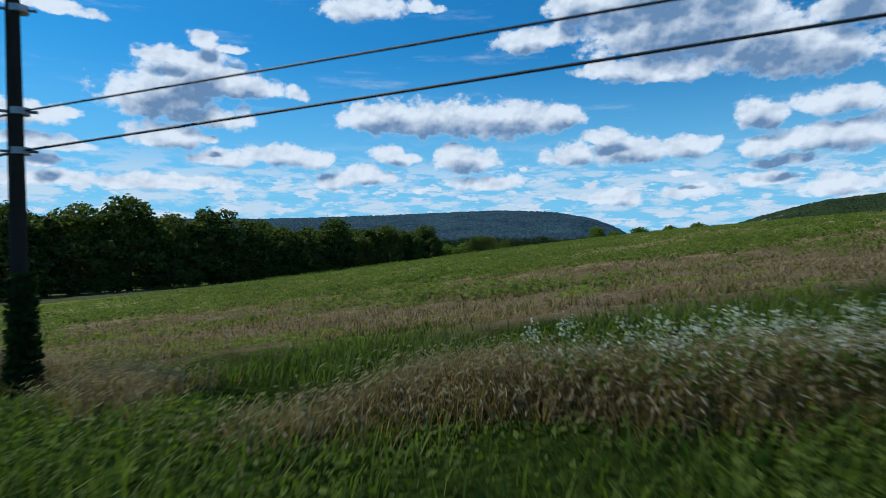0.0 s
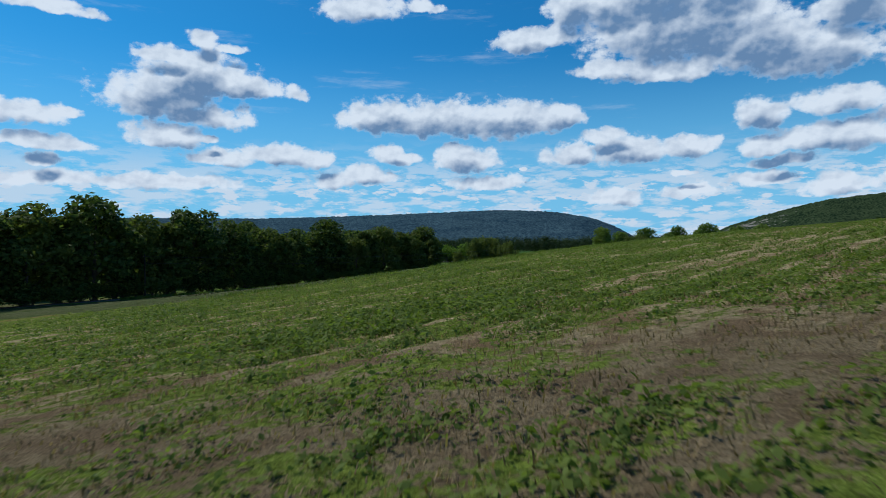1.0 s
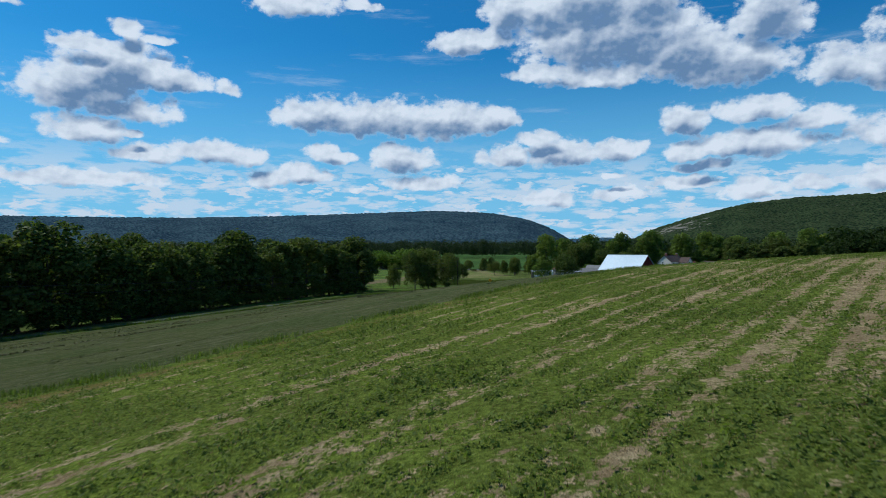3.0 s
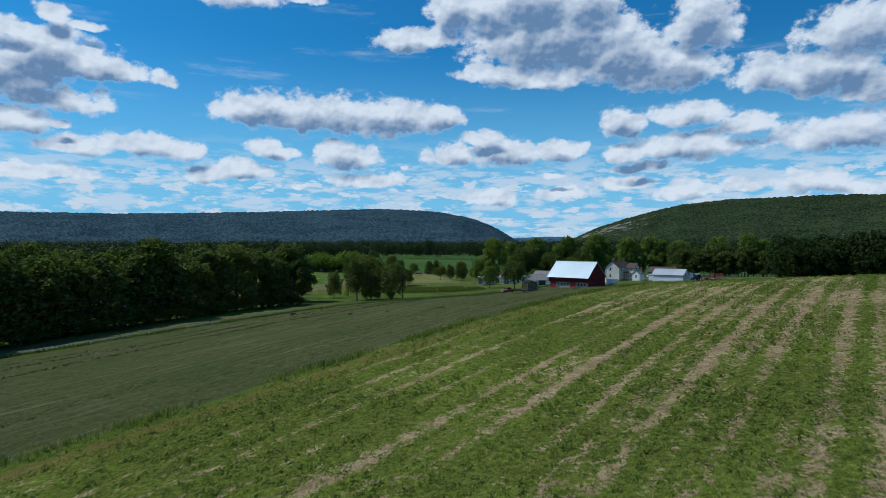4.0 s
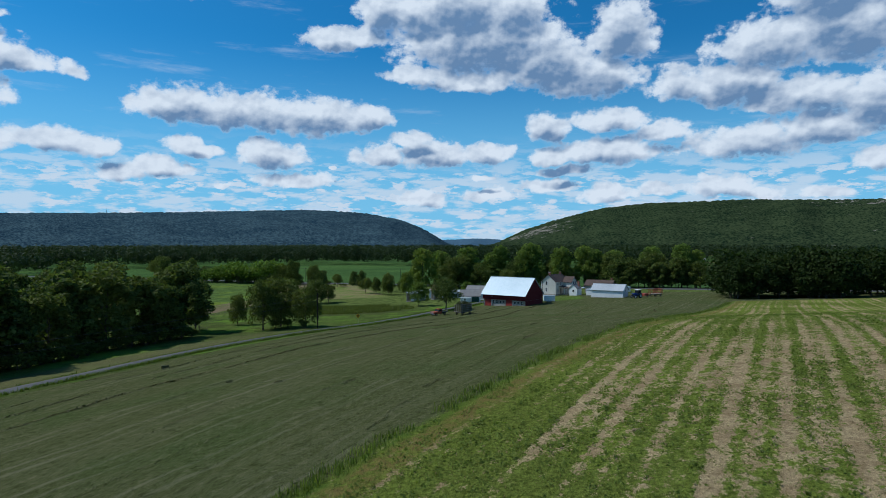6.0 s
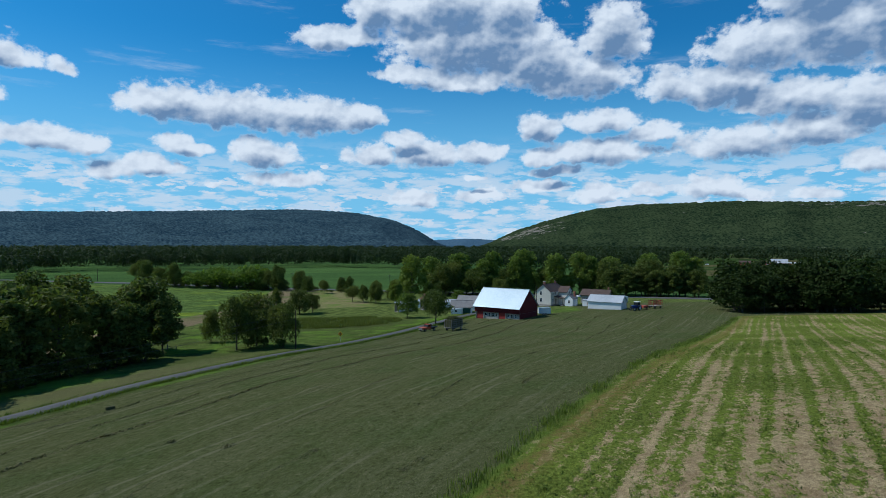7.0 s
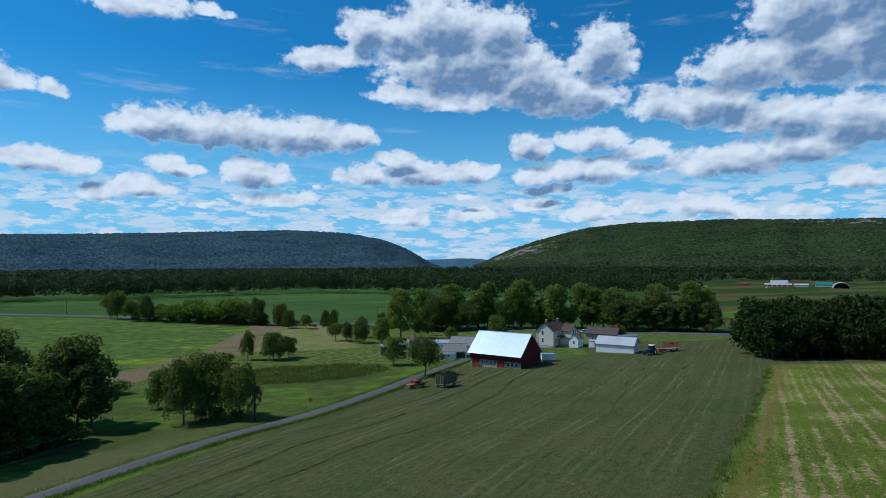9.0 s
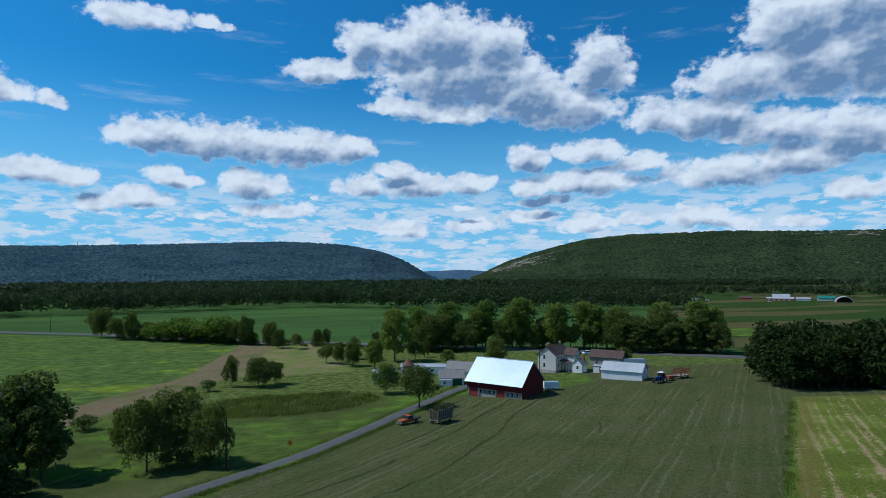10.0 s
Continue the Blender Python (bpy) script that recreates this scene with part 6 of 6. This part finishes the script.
# the weedy bank at the start: foxtail grass, leafy weeds, rank grass
k = 24000
x = vr.uniform(-13, 15, k)
ridge_y = 6.3 - 0.62 * np.minimum(x, 0) - 0.42 * np.minimum(np.maximum(x, 0), 5) + 0.45 * np.sin(x * 0.7) + 0.35 * np.sin(x * 1.9 + 1)
y = ridge_y + vr.normal(0, 0.55, k)
dens = soft(x, y, 0.9, 3.0)
keep = dens + vr.normal(0, 0.25, k) - 0.5 * np.clip((x - 3) / 3, 0, 1) > -0.3
x, y, dens, ridge_y = x[keep], y[keep], dens[keep], ridge_y[keep]
tall = (0.42 + 0.26 * dens + vr.normal(0, 0.08, len(x))) * np.clip(1.0 - 0.022 * x, 0.72, 1.15) * np.clip(1.15 - 0.3 * np.abs(y - ridge_y), 0.4, 1.2)
tall = np.clip(tall, 0.2, 1.0)
lean = vr.uniform(0.4, 1.35, len(x))
feet = on_ground(x, y)
v, f = blades(vr, feet, tall, vr.uniform(0.004, 0.009, len(x)), lean)
stuff("dry_grass", v, f, STRAW, "dense band of dry tan foxtail grass on the bank", "grass")
# seed heads nod at the tips
tips = v.reshape(-1, 6, 3)[:, 4:6].mean(1)
bend = tips - v.reshape(-1, 6, 3)[:, 2:4].mean(1)
pick = (vr.uniform(0, 1, len(tips)) < 0.4) & (tall > 0.36)
tp, bd = tips[pick], bend[pick]
bd /= np.linalg.norm(bd, axis=1)[:, None]
bd[:, 2] -= 0.7
bd /= np.linalg.norm(bd, axis=1)[:, None]
hv, hf = [], []
ln = vr.uniform(0.05, 0.095, len(tp))[:, None]
for turn in range(2):
    w = np.cross(bd, [0, 0, 1.0]) if turn == 0 else np.cross(bd, np.cross(bd, [0, 0, 1.0]))
    w /= np.linalg.norm(w, axis=1)[:, None] + 1e-9
    r = 0.009
    hv.append(np.stack([tp - w * r * 0.5, tp + w * r * 0.5, tp + bd * ln * 0.5 + w * r, tp + bd * ln * 0.5 - w * r, tp + bd * ln + w * r * 0.3, tp + bd * ln - w * r * 0.3], 1))
hv = np.concatenate(hv)
q = np.arange(len(hv))[:, None] * 6
hf = np.concatenate([q + np.array([0, 1, 2, 3]), q + np.array([3, 2, 4, 5])], 1).reshape(-1, 4)
stuff("seed_heads", hv.reshape(-1, 3), hf, HEADS, "pale nodding foxtail seed heads", "grass")
# pale feathery plumes on leafy stems stand among them
k = 520
x = 1.0 + 14 * vr.uniform(0, 1, k) ** 0.9
y = 6.2 - 0.42 * np.minimum(x, 5) + 0.45 * np.sin(x * 0.7) + vr.normal(0.1, 0.4, k)
stem = vr.uniform(0.5, 0.85, k)
v, f = blades(vr, on_ground(x, y), stem, vr.uniform(0.006, 0.01, k), vr.uniform(0.05, 0.35, k))
stuff("plume_stems", v, f, GRASS, "green stems of feathery plumes on the bank", "weeds")
tips = np.repeat(v.reshape(-1, 6, 3)[:, 4:6].mean(1), 16, axis=0)
c = tips + vr.normal(0, 1, tips.shape) * (0.045, 0.045, 0.05)
v = leaf_cards(vr, c, vr.normal(0, 1, c.shape), 0.020, 0.5, 0.5)
stuff("plumes", v, np.arange(len(v)).reshape(-1, 4), PLUME, "pale grey-white feathery flower plumes", "weeds")
feet = np.repeat(np.stack([x, y], 1), 14, axis=0) + vr.normal(0, 0.12, (k * 14, 2))
c = on_ground(feet[:, 0], feet[:, 1])
c[:, 2] += vr.uniform(0.05, 0.5, len(c))
v = leaf_cards(vr, c, vr.normal(0, 1, c.shape) + (0, 0, 0.6), 0.05, 0.5, 0.35)
stuff("plume_leaves", v, np.arange(len(v)).reshape(-1, 4), GRASS, "narrow green leaves under feathery plumes", "weeds")
# green blades among and behind them
k = 38000
x, y = vr.uniform(-14, 18, k), vr.uniform(1.2, 13.5, k)
near_band = np.abs(y - 6.3 + 0.62 * np.minimum(x, 0) + 0.42 * np.clip(x, 0, 5)) < 0.9
keep = (soft(x, y, 1.1, 5.0) + vr.normal(0, 0.4, k) > np.where(near_band, 0.35, np.where(y > 12.0, 0.45, -0.5)))
x, y = x[keep], y[keep]
v, f = blades(vr, on_ground(x, y), vr.uniform(0.12, 0.42, len(x)) * np.interp(y, (9, 13), (1.0, 0.5)), vr.uniform(0.006, 0.014, len(x)), vr.uniform(0.2, 1.0, len(x)))
stuff("rank_grass", v, f, GRASS, "rank green grass on the bank", "grass")
# leafy weeds in the foreground
k = 60000
x, y = vr.uniform(-9, 9, k), vr.uniform(1.6, 9.5, k)
keep = (soft(x, y, 1.4, 6.0) + vr.normal(0, 0.4, k) > -0.35) & (y < 6.0 - 0.62 * np.minimum(x, 0) - 0.42 * np.clip(x, 0, 5))
x, y = x[keep], y[keep]
c = on_ground(x, y)
c[:, 2] += vr.uniform(0.02, 0.36, len(x)) * (0.65 + 0.35 * soft(x, y, 1.2, 7.0))
v = leaf_cards(vr, c, np.tile([0.0, 0.0, 1.0], (len(c), 1)), 0.042, 0.8, 0.5)
stuff("leafy_weeds", v, np.arange(len(v)).reshape(-1, 4), GRASS, "low leafy green weeds on the bank", "weeds")

# rank weeds in the wet middle of the meadow
k = 15000
a, r = vr.uniform(0, 2 * np.pi, k), np.sqrt(vr.uniform(0, 1, k))
x, y = 37 + 24 * r * np.cos(a), 269 + 14 * r * np.sin(a)
keep = soft(x, y, 0.5, 2.0) + vr.normal(0, 0.4, k) > -0.45
x, y = x[keep], y[keep]
v, f = blades(vr, on_ground(x, y), vr.uniform(0.4, 1.15, len(x)) * (1 + 0.3 * soft(x, y, 0.3, 3.0)), vr.uniform(0.03, 0.07, len(x)), vr.uniform(0.1, 0.5, len(x)))
stuff("meadow_weeds", v, f, LEAF, "rank dull weeds in the wet middle of the meadow", "weeds")

# windrows of raked hay on the mown field
lane = spline(LANE[2:13], 0.35)
d = np.gradient(lane, axis=0)
d /= np.linalg.norm(d, axis=1)[:, None]
side = np.stack([d[:, 1], -d[:, 0]], 1)
for off, gap, size in ((8.0, -0.2, 0.08), (13.0, -0.5, 0.10), (18.5, -1.0, 0.12), (27.0, -1.6, 0.13), (36.0, -0.2, 0.07), (45.0, -0.1, 0.07), (54.0, -0.2, 0.07), (64.0, -0.1, 0.07)):
    s = np.arange(len(lane)) * 0.35
    P = lane + side * (off + 1.1 * np.sin(s * 0.045 + off) + 0.4 * np.sin(s * 0.21))[:, None]
    ok = (np.sin(s * 0.31 + off) + 0.7 * np.sin(s * 0.083 + off * 2) + vr.normal(0, 0.25, len(s)) > gap) & (in_stubble(P[:, 0], P[:, 1]) < -3)
    P = np.repeat(P[ok], 7, axis=0) + vr.normal(0, 0.16, (ok.sum() * 7, 2))
    c = on_ground(P[:, 0], P[:, 1])
    c[:, 2] += vr.uniform(0.0, 0.16, len(c))
    v = leaf_cards(vr, c, np.tile([0.0, 0.0, 1.0], (len(c), 1)), size, 0.6, 0.7)
    stuff("windrow", v, np.arange(len(v)).reshape(-1, 4), HAY, "dark row of raked hay on the mown field", "hay")
# tall grass on the lane's verges
for off, width, num in ((2.5, 0.45, 14000), (-2.9, 0.8, 7000)):
    i = vr.randint(0, len(lane), num)
    P = lane[i] + side[i] * (off + vr.normal(0, width, num))[:, None]
    v, f = blades(vr, on_ground(P[:, 0], P[:, 1]), vr.uniform(0.15, 0.4, num) * (1.7 if off > 0 else 1.0), vr.uniform(0.02, 0.045, num), vr.uniform(0.1, 0.8, num))
    stuff("verge_grass", v, f, GRASS, "uncut green grass along the lane", "grass")
